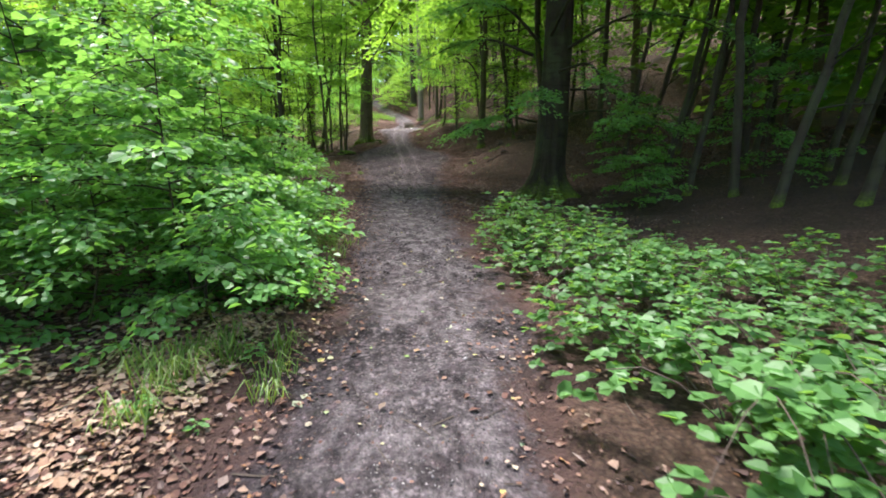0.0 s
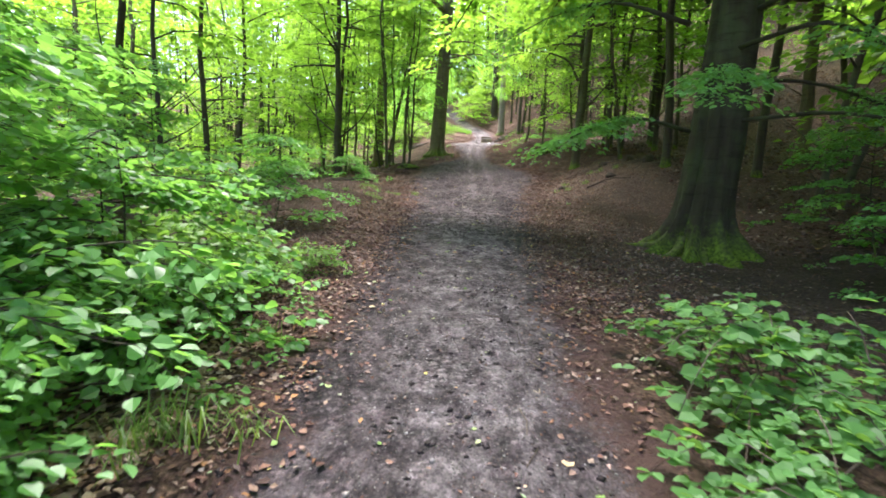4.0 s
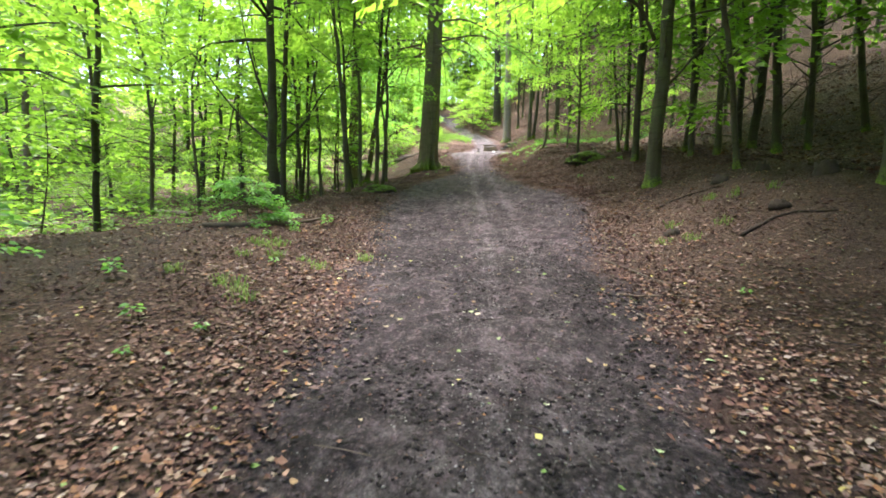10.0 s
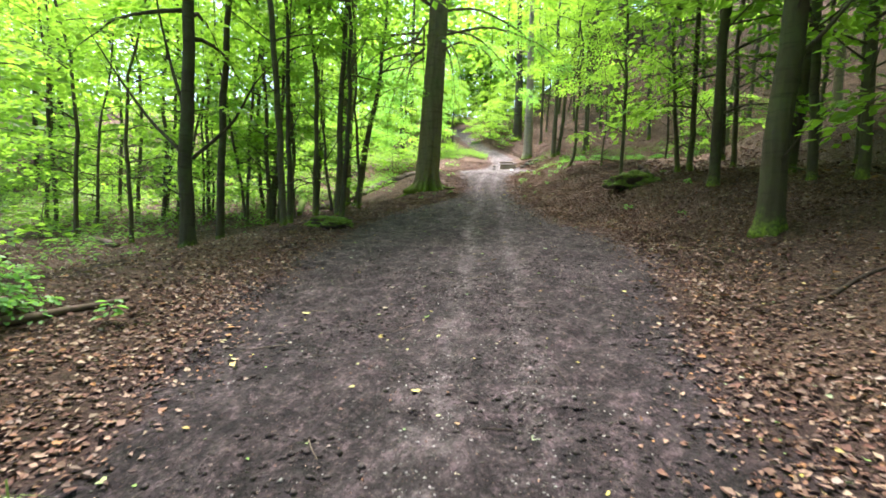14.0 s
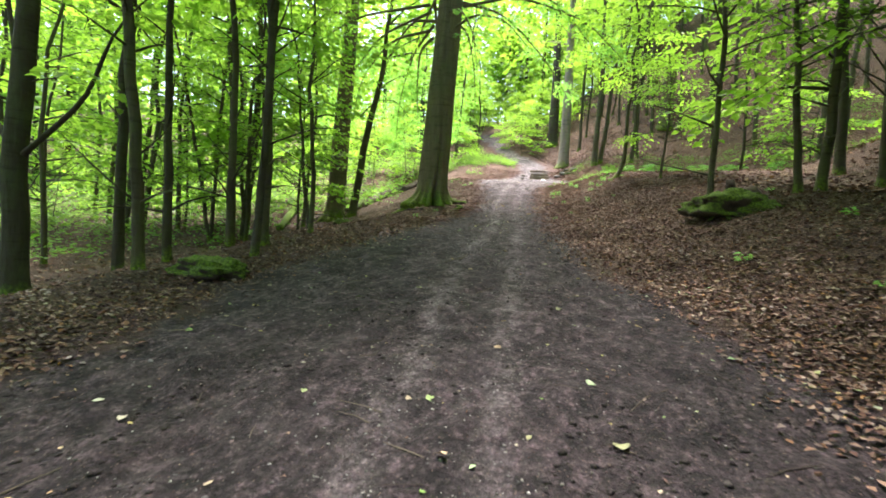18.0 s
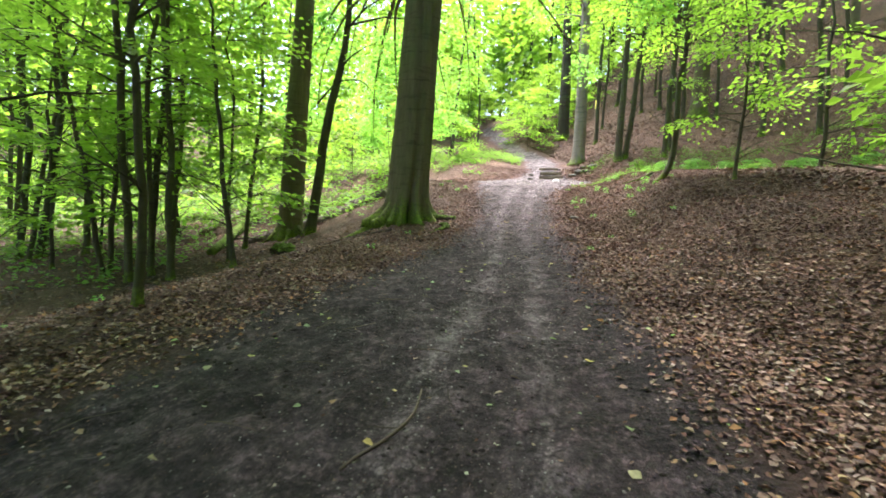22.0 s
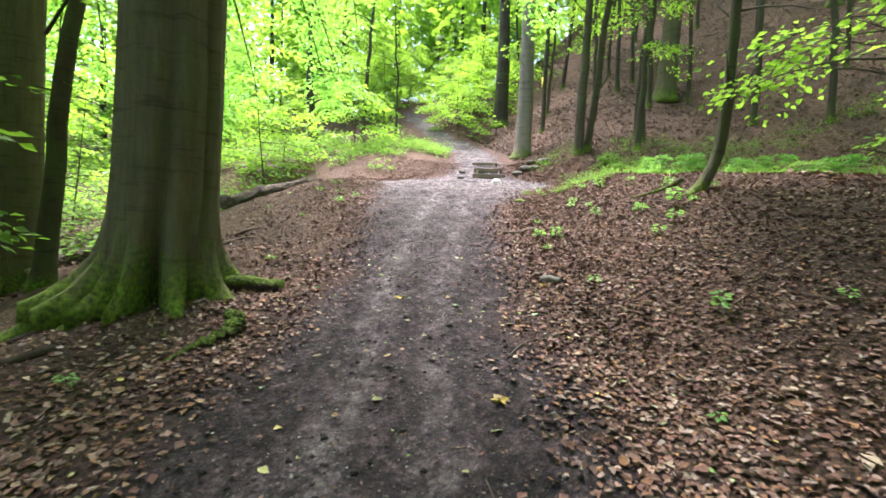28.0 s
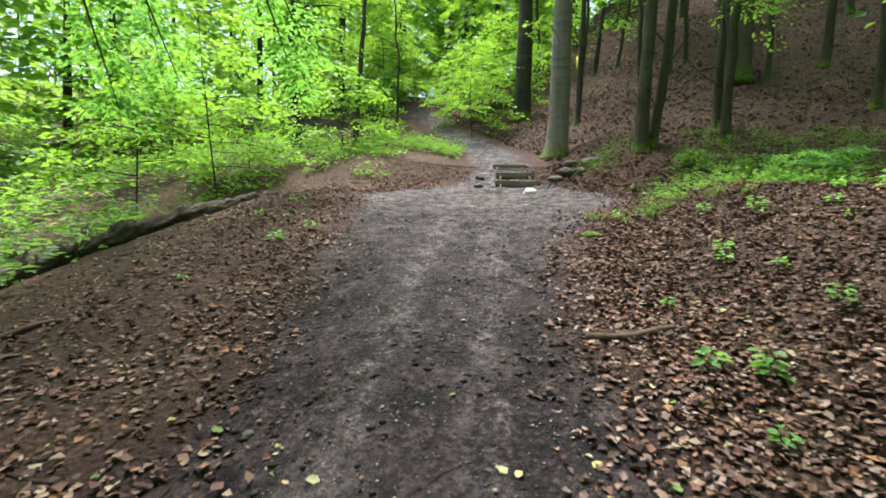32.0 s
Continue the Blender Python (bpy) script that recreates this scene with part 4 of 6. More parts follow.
# kind 5 trees are mostly added, their places chosen for the shadows
spots += [(-12.5, 8.0, 5), (-13.0, 14.5, 5), (-14.0, 3.0, 5), (6.4, 19.5, 5), (8.6, 13.5, 5), (10.5, 8.0, 5), (13.5, 12.5, 5), (6.3, 30.8, 5), (5.2, 36.5, 5), (13.0, 21.0, 5),
          (7.2, 6.4, 7), (4.4, 21.0, 5), (6.5, 10.5, 5), (6.8, 5.0, 5), (8.3, 9.9, 7), (9.4, 11.6, 7), (10.9, 10.2, 7), (7.9, 14.9, 7), (9.9, 15.2, 7), (11.6, 16.4, 7), (8.6, 17.5, 7), (12.5, 14.3, 7), (6.2, 16.4, 2), (10.8, 18.8, 7),
          (2.2, 59.0, 6), (4.0, 61.5, 6), (6.8, 60.0, 6), (8.0, 56.0, 6), (9.2, 52.0, 6), (10.4, 48.0, 6), (7.6, 63.5, 3), (11.5, 57.0, 3), (3.4, 65.5, 6), (-0.9, 57.8, 0), (1.2, 56.6, 6), (2.9, 53.4, 6), (5.6, 50.6, 6),
          (8.6, 46.0, 6), (12.5, 51.0, 6), (13.2, 45.0, 3), (10.2, 61.8, 6), (6.2, 67.0, 6), (-2.4, 66.0, 1), (14.0, 60.0, 6), (16.0, 55.0, 3), (18.0, 62.0, 6), (12.0, 66.0, 3), (15.0, 68.0, 6), (20.0, 56.0, 6), (22.0, 64.0, 3), (17.0, 50.0, 6), (19.0, 46.0, 6), (10.0, 71.0, 3), (13.5, 73.5, 6),
          (9.0, 66.5, 6), (23.0, 50.0, 3), (16.5, 40.5, 6), (12.5, 38.0, 3)]
taken = [(x, y) for x, y, _ in spots] + [(-5.9, 37.1), (-10.8, 39.7), (3.1, 14.3), (-8.9, 27), (2.1, 25.2), (-2.2, 51.4), (-3.3, 58.5)]
rng = random.Random(5)
for tries in range(4000):
    if len(spots) > 185:
        break
    x, y = rng.uniform(-48, 40), rng.uniform(-14, 100)
    le, re = float(left_edge(y)), float(right_edge(y))
    if le - (4.2 if y < 45 else 2.5) < x < re + (5.0 if y < 45 else 2.2) or (y < 62 and -20 < x - le < -2 and y > 44):
        continue
    if 26 < y < 45 and -9 < x - le < 0 or (x * x + (y - 2) ** 2 < 190):
        continue
    if x < -12 and y > 20 and rng.random() < 0.7:
        continue
    if min((x - a) ** 2 + (y - b) ** 2 for a, b in taken) < (2.2 if abs(x) < 20 else 3.2) ** 2:
        continue
    taken.append((x, y))
    spots.append((x, y, rng.choice((0, 1, 2, 3, 3, 4) if x < 0 or y < 40 else (6, 6, 3))))
used = set()
for x, y, k in spots:
    turn, size = rng.uniform(0, 360), rng.uniform(0.85, 1.2)
    if k == 7:
        turn = turn / 9 - 20
    if k in used:
        again(poles[k], x, y, turn, size)
    else:
        used.add(k)
        stand(poles[k], x, y, turn, 1.0)

# ---- far woods that close the view ----
def far_crowns(seed, height, wide, number, leaf):
    r = np.random.default_rng(seed)
    n = number
    h = height * (0.06 + 0.94 * r.random(n) ** 0.9)
    prof = np.sin(np.pi * np.clip(h / height * 0.8 + 0.15, 0, 1)) ** 0.7
    a, d = r.random(n) * 6.283, wide * prof * r.random(n) ** 0.45
    p = np.column_stack([np.cos(a) * d, np.sin(a) * d, h])
    w = unit(np.column_stack([np.cos(a), np.sin(a), r.uniform(-0.6, 0.1, n)]))
    return leaves(p, w, r.normal(0, 0.7, (n, 3)) + [0, 0, 1], leaf * r.uniform(0.6, 1.3, n), False, 0.75)


far_kinds = []
for s, (h, w, n, l) in enumerate([(19, 4.6, 1350, 0.71), (15, 4.2, 1200, 0.68), (22, 5.2, 1500, 0.77)]):
    ob = new("woodland_tree")
    part("trunk", mesh_from("trunk", *tube([(0, 0, -0.3), (0.1, 0, h * 0.4), (0.2, 0.1, h * 0.9)], [0.24, 0.18, 0.04], 8), DARK_BARK, True), ob)
    part("crown", mesh_from("crown", *far_crowns(70 + s, h, w, n, l), BEECH_LEAF), ob)
    far_kinds.append(tagged(ob, "distant leafy woodland tree closing the view", "tree", "far woods"))
placed = 0
ring = []
behind = [(15, 22), (18.5, 18), (17, 27), (21, 23), (14.5, 15.5), (18, 11.5), (23, 58), (27, 50), (21, 70), (26, 66), (18, 77), (28, 58), (25, 43), (14, 80), (24, 75), (30, 66), (-9.4, 84.5), (-12.6, 87.0), (-13.8, 76.0), (-10.6, 81.0), (-15, 66), (-5.5, 71.5), (-4, 76), (-8, 79), (0, 73), (3.5, 70), (-17, 71), (-1.5, 82), (4, 79), (-6, 86), (-20, 65), (-23, 72), (7, 75), (-15, 82), (-10, 90), (1, 90), (-19, 78), (8, 84), (-27, 66), (-24, 58), (-29, 60), (-31, 52)]
for n, (x, y) in enumerate(behind):
    ring.append((x, y))
    if n < 3:
        stand(far_kinds[n], x, y, rng.uniform(0, 360), 1.0)
    else:
        again(far_kinds[n % 3], x, y, rng.uniform(0, 360), rng.uniform(0.7, 1.05))
    placed += 1
for tries in range(3000):
    x, y = rng.uniform(-95, 95), rng.uniform(-40, 135)
    le = float(left_edge(y))
    near = (-29 if y > 15 else -34) < x < 26 and -20 < y < 72
    if near or min([(x - a) ** 2 + (y - b) ** 2 for a, b in ring] + [99]) < 5.2 ** 2:
        continue
    ring.append((x, y))
    k = rng.randrange(3)
    again(far_kinds[k], x, y, rng.uniform(0, 360), rng.uniform(0.8, 1.15))
    placed += 1
    if placed > 140:
        break

# ---- leafy young beeches that crowd the trail ----
def young_beech(seed, height, reach, limbs, sprays, count, leaf, green=BUSH_LEAF, fine=True, low=0.15, stem=0.018):
    """A bushy young beech: thin stems and level layers of leaves from the ground up."""
    r = np.random.default_rng(seed)
    root = new("young_beech")
    c = trunk_curve(height, (r.normal(0, 0.06), r.normal(0, 0.06)), (0.1, 0.05), r, 8)
    part("stem", mesh_from("stem", *tube(c, np.linspace(stem, 0.004, len(c)), 7), DARK_BARK, True), root)
    twigs, rows = [], []
    for i in range(limbs):
        q = (i + r.random()) / limbs
        h = height * (low / height + (0.97 - low / height) * q)
        start = np.array([np.interp(h, c[:, 2], c[:, 0]), np.interp(h, c[:, 2], c[:, 1]), h])
        ln = reach * (1.05 - 0.75 * q ** 1.6) * r.uniform(0.6, 1.1)
        curve = limb_curve(start, r.random() * 6.283, ln, r.uniform(0.05, 0.5), r.uniform(0.15, 0.5), r)
        part("limb", mesh_from("limb", *tube(curve, np.linspace(0.009, 0.0025, len(curve)), 4), DARK_BARK, True), root)
        t = r.uniform(0.15, 1.0, sprays)
        p, d = at_curve(curve, t)
        yaw = r.uniform(-1.2, 1.2, sprays)
        w = unit(np.column_stack([d[:, 0] * np.cos(yaw) - d[:, 1] * np.sin(yaw), d[:, 0] * np.sin(yaw) + d[:, 1] * np.cos(yaw), r.uniform(-0.2, 0.15, sprays)]))
        ls = 0.42 * r.uniform(0.6, 1.2, sprays)
        for a, b, l in zip(p, w, ls):
            twigs.append(tube([a, a + b * l * 0.5, a + b * l - [0, 0, 0.2 * l]], [0.003, 0.0022, 0.001], 3))
        rows.append(spray_leaves(r, p, w, ls, count, leaf, spread=0.40, droop=0.16, tilt=0.48, hang=0.5))
    tagged(part("twig", mesh_from("twig", *joined(twigs), DARK_BARK), root), kind="stuff")
    b, d, nm, sz = (np.concatenate(a) for a in zip(*rows))
    part("crown", mesh_from("crown", *leaves(b, d, nm, sz, fine, 0.8), green), root)
    return tagged(root, "bushy young beech with flat layers of fresh green leaves", "shrub", "young beeches")


bushes = [young_beech(81, 2.6, 1.55, 26, 8, 14, 0.076), young_beech(82, 1.7, 1.25, 18, 8, 14, 0.076),
          young_beech(83, 3.4, 1.9, 28, 8, 13, 0.083), young_beech(84, 1.1, 0.9, 15, 8, 14, 0.07, low=0.06),
          young_beech(85, 0.75, 0.6, 15, 5, 10, 0.085, green=HERB_LEAF, low=0.1, stem=0.01)]
bush_spots = [(-2.15, 4.0, 0, 1.0), (-2.9, 3.6, 1, 0.85), (-3.7, 3.4, 3, 1.1), (-4.6, 3.5, 1, 0.9), (-1.95, 3.85, 3, 1.0), (-1.85, 4.6, 3, 0.8), (-2.05, 5.3, 3, 0.8), (-2.2, 6.0, 3, 0.85), (-2.35, 6.8, 3, 0.8), (-2.5, 7.6, 3, 0.75), (-2.65, 8.8, 3, 0.6), (-2.7, 4.9, 1, 0.8), (-2.95, 6.6, 1, 0.85), (-3.3, 8.0, 1, 0.85), (-4.3, 5.9, 2, 1.25), (-3.6, 7.2, 2, 1.15), (-5.0, 3.9, 2, 1.1), (-2.95, 8.4, 4, 1.0), (-3.3, 9.1, 4, 1.1), (-2.85, 9.4, 4, 0.8), (-3.6, 9.9, 4, 1.0), (-2.55, 10.3, 4, 0.5), (-3.6, 8.5, 4, 1.1), (-3.9, 4.7, 2, 1.0), (-3.0, 6.2, 0, 0.95), (-2.75, 5.3, 1, 1.0), (-2.9, 7.6, 1, 0.95), (-4.6, 7.0, 2, 1.0), (-5.6, 5.0, 2, 1.1),
              (-5.4, 9.2, 2, 1.0), (-7.2, 7.4, 2, 1.2), (-7.8, 10.5, 2, 1.1), (-4.4, 12.6, 1, 1.0), (-6.4, 12.4, 0, 1.1), (-9.5, 13.5, 2, 1.2), (-7.6, 3.2, 2, 1.1),
              (-6.0, 15.8, 3, 1.0), (-10.8, 7.5, 2, 1.3), (-11.2, 17.0, 2, 1.2), (4.6, 10.8, 1, 0.9), (5.6, 13.5, 0, 1.0), (7.8, 11.5, 2, 1.0), (-5.9, 20.5, 3, 0.8)]
bush_spots += [(0.8, 44.6, 3, 0.52), (1.8, 45.3, 3, 0.59), (2.8, 44.8, 3, 0.52), (3.9, 45.6, 3, 0.65), (1.1, 46.5, 4, 0.65), (2.4, 46.9, 4, 0.72), (4.7, 44.5, 3, 0.59), (3.4, 43.3, 4, 0.59), (5.5, 45.9, 3, 0.65), (0.2, 47.2, 4, 0.59), (6.4, 44.2, 3, 0.59)]
seen = set()
for x, y, k, size in bush_spots:
    turn = rng.uniform(0, 360)
    if k in seen:
        again(bushes[k], x, y, turn, size)
    else:
        seen.add(k)
        stand(bushes[k], x, y, turn, size)


def mid_bush(seed, height, reach):
    """The same layered habit for bushes further off, with fewer and broader leaves."""
    r = np.random.default_rng(seed)
    root = new("understorey_bush")
    c = trunk_curve(height, (r.normal(0, 0.05), r.normal(0, 0.05)), (0.15, 0.1), r, 8)
    part("stem", mesh_from("stem", *tube(c, np.linspace(0.03, 0.006, len(c)), 6), DARK_BARK, True), root)
    rows, woods = [], []
    for i in range(20):
        q = (i + r.random()) / 20
        h = height * (0.08 + 0.9 * q)
        start = np.array([np.interp(h, c[:, 2], c[:, 0]), np.interp(h, c[:, 2], c[:, 1]), h])
        curve = limb_curve(start, r.random() * 6.283, reach * (1.05 - 0.7 * q ** 1.6) * r.uniform(0.6, 1.1), 0.2, 0.3, r)
        woods.append(tube(curve[::2], np.linspace(0.014, 0.003, 4), 4))
        p, d = at_curve(curve, r.uniform(0.2, 1, 8))
        yaw = r.uniform(-1.2, 1.2, 8)
        w = unit(np.column_stack([d[:, 0] * np.cos(yaw) - d[:, 1] * np.sin(yaw), d[:, 0] * np.sin(yaw) + d[:, 1] * np.cos(yaw), r.uniform(-0.2, 0.1, 8)]))
        rows.append(spray_leaves(r, p, w, 0.8 * r.uniform(0.6, 1.2, 8), 9, 0.16, tilt=0.35))
    tagged(part("branch", mesh_from("branch", *joined(woods), DARK_BARK, True), root), kind="stuff")
    b, d, nm, sz = (np.concatenate(a) for a in zip(*rows))
    part("crown", mesh_from("crown", *leaves(b, d, nm, sz, False, 0.7), BEECH_LEAF), root)
    return tagged(root, "green understorey bush with level leafy twigs", "shrub", "understorey bushes")


mids = [mid_bush(91, 4.2, 2.3), mid_bush(92, 3.0, 1.9), mid_bush(93, 5.5, 2.6)]
mid_spots = [(-5.4, 57.5), (-6.4, 60.5), (-4.6, 60.2), (-3.7, 63.2), (-5.6, 63.6), (-10.8, 47.8), (-12.5, 47.0), (-11, 49.5), (-14.5, 50.5), (-16, 45), (-19.5, 47), (-17, 53), (-22, 51), (-9.0, 51.5), (-13.8, 43.5), (-20, 43), (-25, 46),
             (-9.8, 58.5), (-12.5, 61), (-5.0, 62.5), (-1.2, 63.5), (-14, 58), (-18, 60), (-13.2, 66), (-5, 70), (-2.5, 67), (-13, 70), (1.8, 66), (-7.0, 67.5), (-4.0, 73), (-9, 74), (-1, 72), (-6.5, 78), (-12, 77), (0.5, 77), (-3, 81), (-16, 66), (-11.8, 62.8), (-11.0, 69.2), (-12.9, 70.4), (-9.6, 72.0), (-11.6, 72.6), (-14.5, 73.5), (-11.6, 76.2), (-9.4, 77.2), (-13.2, 78.0), (-24, 55), (-28, 50), (-30, 57), (-22, 60), (-27, 63), (-33, 47), (-20, 56), (-25, 68), (-17, 65), (-31, 62), (-36, 53), (-21, 71)]
for tries in range(900):
    if len(mid_spots) > 84:
        break
    x, y = rng.uniform(-36, 22), rng.uniform(-8, 60)
    le, re = float(left_edge(y)), float(right_edge(y))
    if le - 6.5 < x < re + 8 or min((x - a) ** 2 + (y - b) ** 2 for a, b in mid_spots) < 6 or (x > 0 and y > 18 and rng.random() < 0.6):
        continue
    if 26 < y < 42 and -13 < x < 0:
        continue
    mid_spots.append((x, y))
for n, (x, y) in enumerate(mid_spots):
    k = n % 3
    if n < 3:
        stand(mids[k], x, y, rng.uniform(0, 360), 1.0)
    else:
        again(mids[k], x, y, rng.uniform(0, 360), rng.uniform(0.75, 1.15))


# ---- brambles on the right of the first bend ----
def bramble(seed):
    r = np.random.default_rng(seed)
    root = new("bramble_bush")
    rows = []
    for i in range(9):
        a, ln, top = r.random() * 6.283, r.uniform(0.5, 1.1), r.uniform(0.25, 0.62)
        s = np.linspace(0, 1, 7)
        x = np.column_stack([np.cos(a) * ln * s + r.normal(0, 0.12), np.sin(a) * ln * s + r.normal(0, 0.12), top * np.sin(np.pi * (0.08 + s * 0.82)) - 0.02])
        part("cane", mesh_from("cane", *tube(x, np.linspace(0.005, 0.002, 7), 4), TWIG, True), root)
        n = 13
        p, d = at_curve(x, r.uniform(0.15, 1, n))
        p = p + r.normal(0, 0.09, p.shape) * [1, 1, 0.55]
        for turn, size in ((0.0, 1.0), (1.25, 0.82), (-1.25, 0.82)):
            b = r.random(n) * 6.283 if turn == 0.0 else b
            w = np.column_stack([np.cos(b + turn), np.sin(b + turn), r.uniform(-0.22, 0.15, n)])
            rows.append((p, w, np.tile([0, 0, 1.0], (n, 1)) + r.normal(0, 0.3, (n, 3)), size * r.uniform(0.065, 0.105, n)))
    b, d, nm, sz = (np.concatenate(a) for a in zip(*rows))
    part("leaves", mesh_from("leaves", *leaves(b, d, nm, sz, True, 0.95), BRAMBLE_LEAF), root)
    return tagged(root, "low sprawling bramble bush with broad grey-green leaflets", "shrub", "brambles")


brambles = [bramble(101), bramble(102), bramble(103)]
bramble_spots = [(1.3, 4.0), (1.25, 4.9), (1.2, 5.8), (1.35, 3.0), (1.5, 2.1), (2.4, 2.3), (3.3, 2.6), (2.2, 3.3), (3.1, 3.5), (2.0, 4.2), (2.9, 4.4), (3.8, 4.2), (2.0, 5.1), (2.8, 5.4), (1.9, 6.1),
                 (1.15, 6.7), (1.7, 7.0), (2.4, 6.6), (1.1, 7.5), (1.5, 7.9), (3.6, 5.4), (4.2, 3.4), (4.3, 5.0), (1.6, 1.2), (2.6, 1.3), (3.6, 1.6), (3.2, 6.4), (1.8, 8.6), (1.3, 8.5),
                 (4.7, 2.4), (2.5, 7.8), (4.9, 4.3), (1.75, 2.6), (3.4, 4.9), (1.6, 5.5)]
for n, (x, y) in enumerate(bramble_spots):
    if n < 3:
        stand(brambles[n], x, y, rng.uniform(0, 360), 1.0, 0)
    else:
        again(brambles[n % 3], x, y, rng.uniform(0, 360), rng.uniform(0.8, 1.2), 0)


# ---- seedlings ----
def seedling(seed, leaf, n, high):
    r = np.random.default_rng(seed)
    root = new("seedling")
    top = np.array([r.normal(0, 0.03), r.normal(0, 0.03), high])
    part("stem", mesh_from("stem", *tube([(0, 0, -0.02), top * 0.6, top], [0.003, 0.0025, 0.0015], 4), TWIG, True), root)
    a = np.arange(n) * 2.4 + r.random() * 6
    h = 0.35 + 0.65 * np.arange(n) / n
    p = np.outer(h, top) + np.column_stack([np.cos(a), np.sin(a), np.zeros(n)]) * 0.35 * leaf
    w = np.column_stack([np.cos(a), np.sin(a), r.uniform(-0.35, 0.15, n)])
    part("leaves", mesh_from("leaves", *leaves(p, w, np.tile([0, 0, 1.0], (n, 1)) + r.normal(0, 0.2, (n, 3)), leaf * r.uniform(0.7, 1.2, n), True, 0.6), BUSH_LEAF), root)
    return tagged(root, "small green tree seedling rising from the leaf litter", "plant", "seedlings")


seedlings = [seedling(111, 0.085, 11, 0.15), seedling(112, 0.06, 9, 0.10), seedling(113, 0.10, 16, 0.27)]
fixed = [(-0.75, 39.6, 0), (-0.35, 39.4, 2), (-0.5, 38.9, 0), (-1.25, 40.6, 0), (-0.2, 40.3, 2), (0.3, 39.8, 1), (-0.9, 41.8, 2), (-1.1, 42.6, 0), (-1.9, 43.2, 2), (-1.5, 41.0, 1), (-0.1, 41.4, 2), (-1.82, 39.45, 2), (-2.03, 40.46, 1), (-2.07, 39.63, 0), (-1.97, 39.03, 0), (-1.24, 39.95, 2), (-1.43, 41.14, 0),
         (-1.7, 34.6, 1), (-1.3, 35.5, 1), (-0.9, 36.6, 2), (-1.6, 37.8, 1), (-2.2, 9.7, 0), (-2.1, 10.2, 0), (-1.95, 8.6, 1), (-1.75, 7.9, 1), (-3.3, 11.6, 0), (-2.7, 11.4, 1), (-4.3, 16.2, 0),
         (-3.9, 15.7, 1), (-4.6, 15.3, 2), (-4.2, 14.6, 0), (-5.2, 17.0, 2), (-1.7, 2.4, 0), (-1.35, 2.3, 1), (-2.6, 2.7, 2), (-1.35, 3.1, 2), (-4.9, 20.2, 2), (-4.7, 21.1, 2), (-5.4, 20.8, 2), (-5.0, 19.6, 0)]
for tries in range(400):
    if len(fixed) > 130:
        break
    y = rng.uniform(1, 46)
    x = float(left_edge(y)) - rng.uniform(0.25, 4.5) if rng.random() < 0.5 else float(right_edge(y)) + rng.uniform(0.25, 4.5)
    if 23 < y < 38 and rng.random() < 0.75:
        continue
    fixed.append((x, y, rng.randrange(2)))
for n, (x, y, k) in enumerate(fixed):
    if n in (0, 1, 5):
        stand(seedlings[k], x, y, rng.uniform(0, 360), 1.0, 0)
    else:
        again(seedlings[k], x, y, rng.uniform(0, 360), rng.uniform(0.55, 1.0), 0)


# ---- loose ground cover ----
gen = np.random.default_rng(7)


def floor_at(x, y):
    """Height of the built floor, between its grid points."""
    i = np.clip(np.searchsorted(gx, x) - 1, 0, len(gx) - 2)
    j = np.clip(np.searchsorted(gy, y) - 1, 0, len(gy) - 2)
    a, b = (x - gx[i]) / (gx[i + 1] - gx[i]), (y - gy[j]) / (gy[j + 1] - gy[j])
    return (GZ[j, i] * (1 - a) + GZ[j, i + 1] * a) * (1 - b) + (GZ[j + 1, i] * (1 - a) + GZ[j + 1, i + 1] * a) * b


def flat_leaves(x, y, size, material, name, label, lift=0.012, tilt=0.35, width=0.62, fold=0.1, category="leaves", fine=False):
    n = len(x)
    a = gen.random(n) * 6.283
    base = np.column_stack([x, y, floor_at(x, y) + lift * gen.uniform(0.3, 1.6, n)])
    w = np.column_stack([np.cos(a), np.sin(a), gen.normal(0.04, tilt * 0.6, n)])
    nm = np.column_stack([gen.normal(0, tilt, n), gen.normal(0, tilt, n), np.ones(n)])
    v, f = leaves(base, w, nm, size, fine, width, fold)
    v = v + gen.normal(0, 0.085, v.shape) * np.repeat(size, len(v) // n)[:, None] * [1, 1, 0.4]
    return tagged(part(name, mesh_from(name, v, f, material)), label, category, kind="stuff")


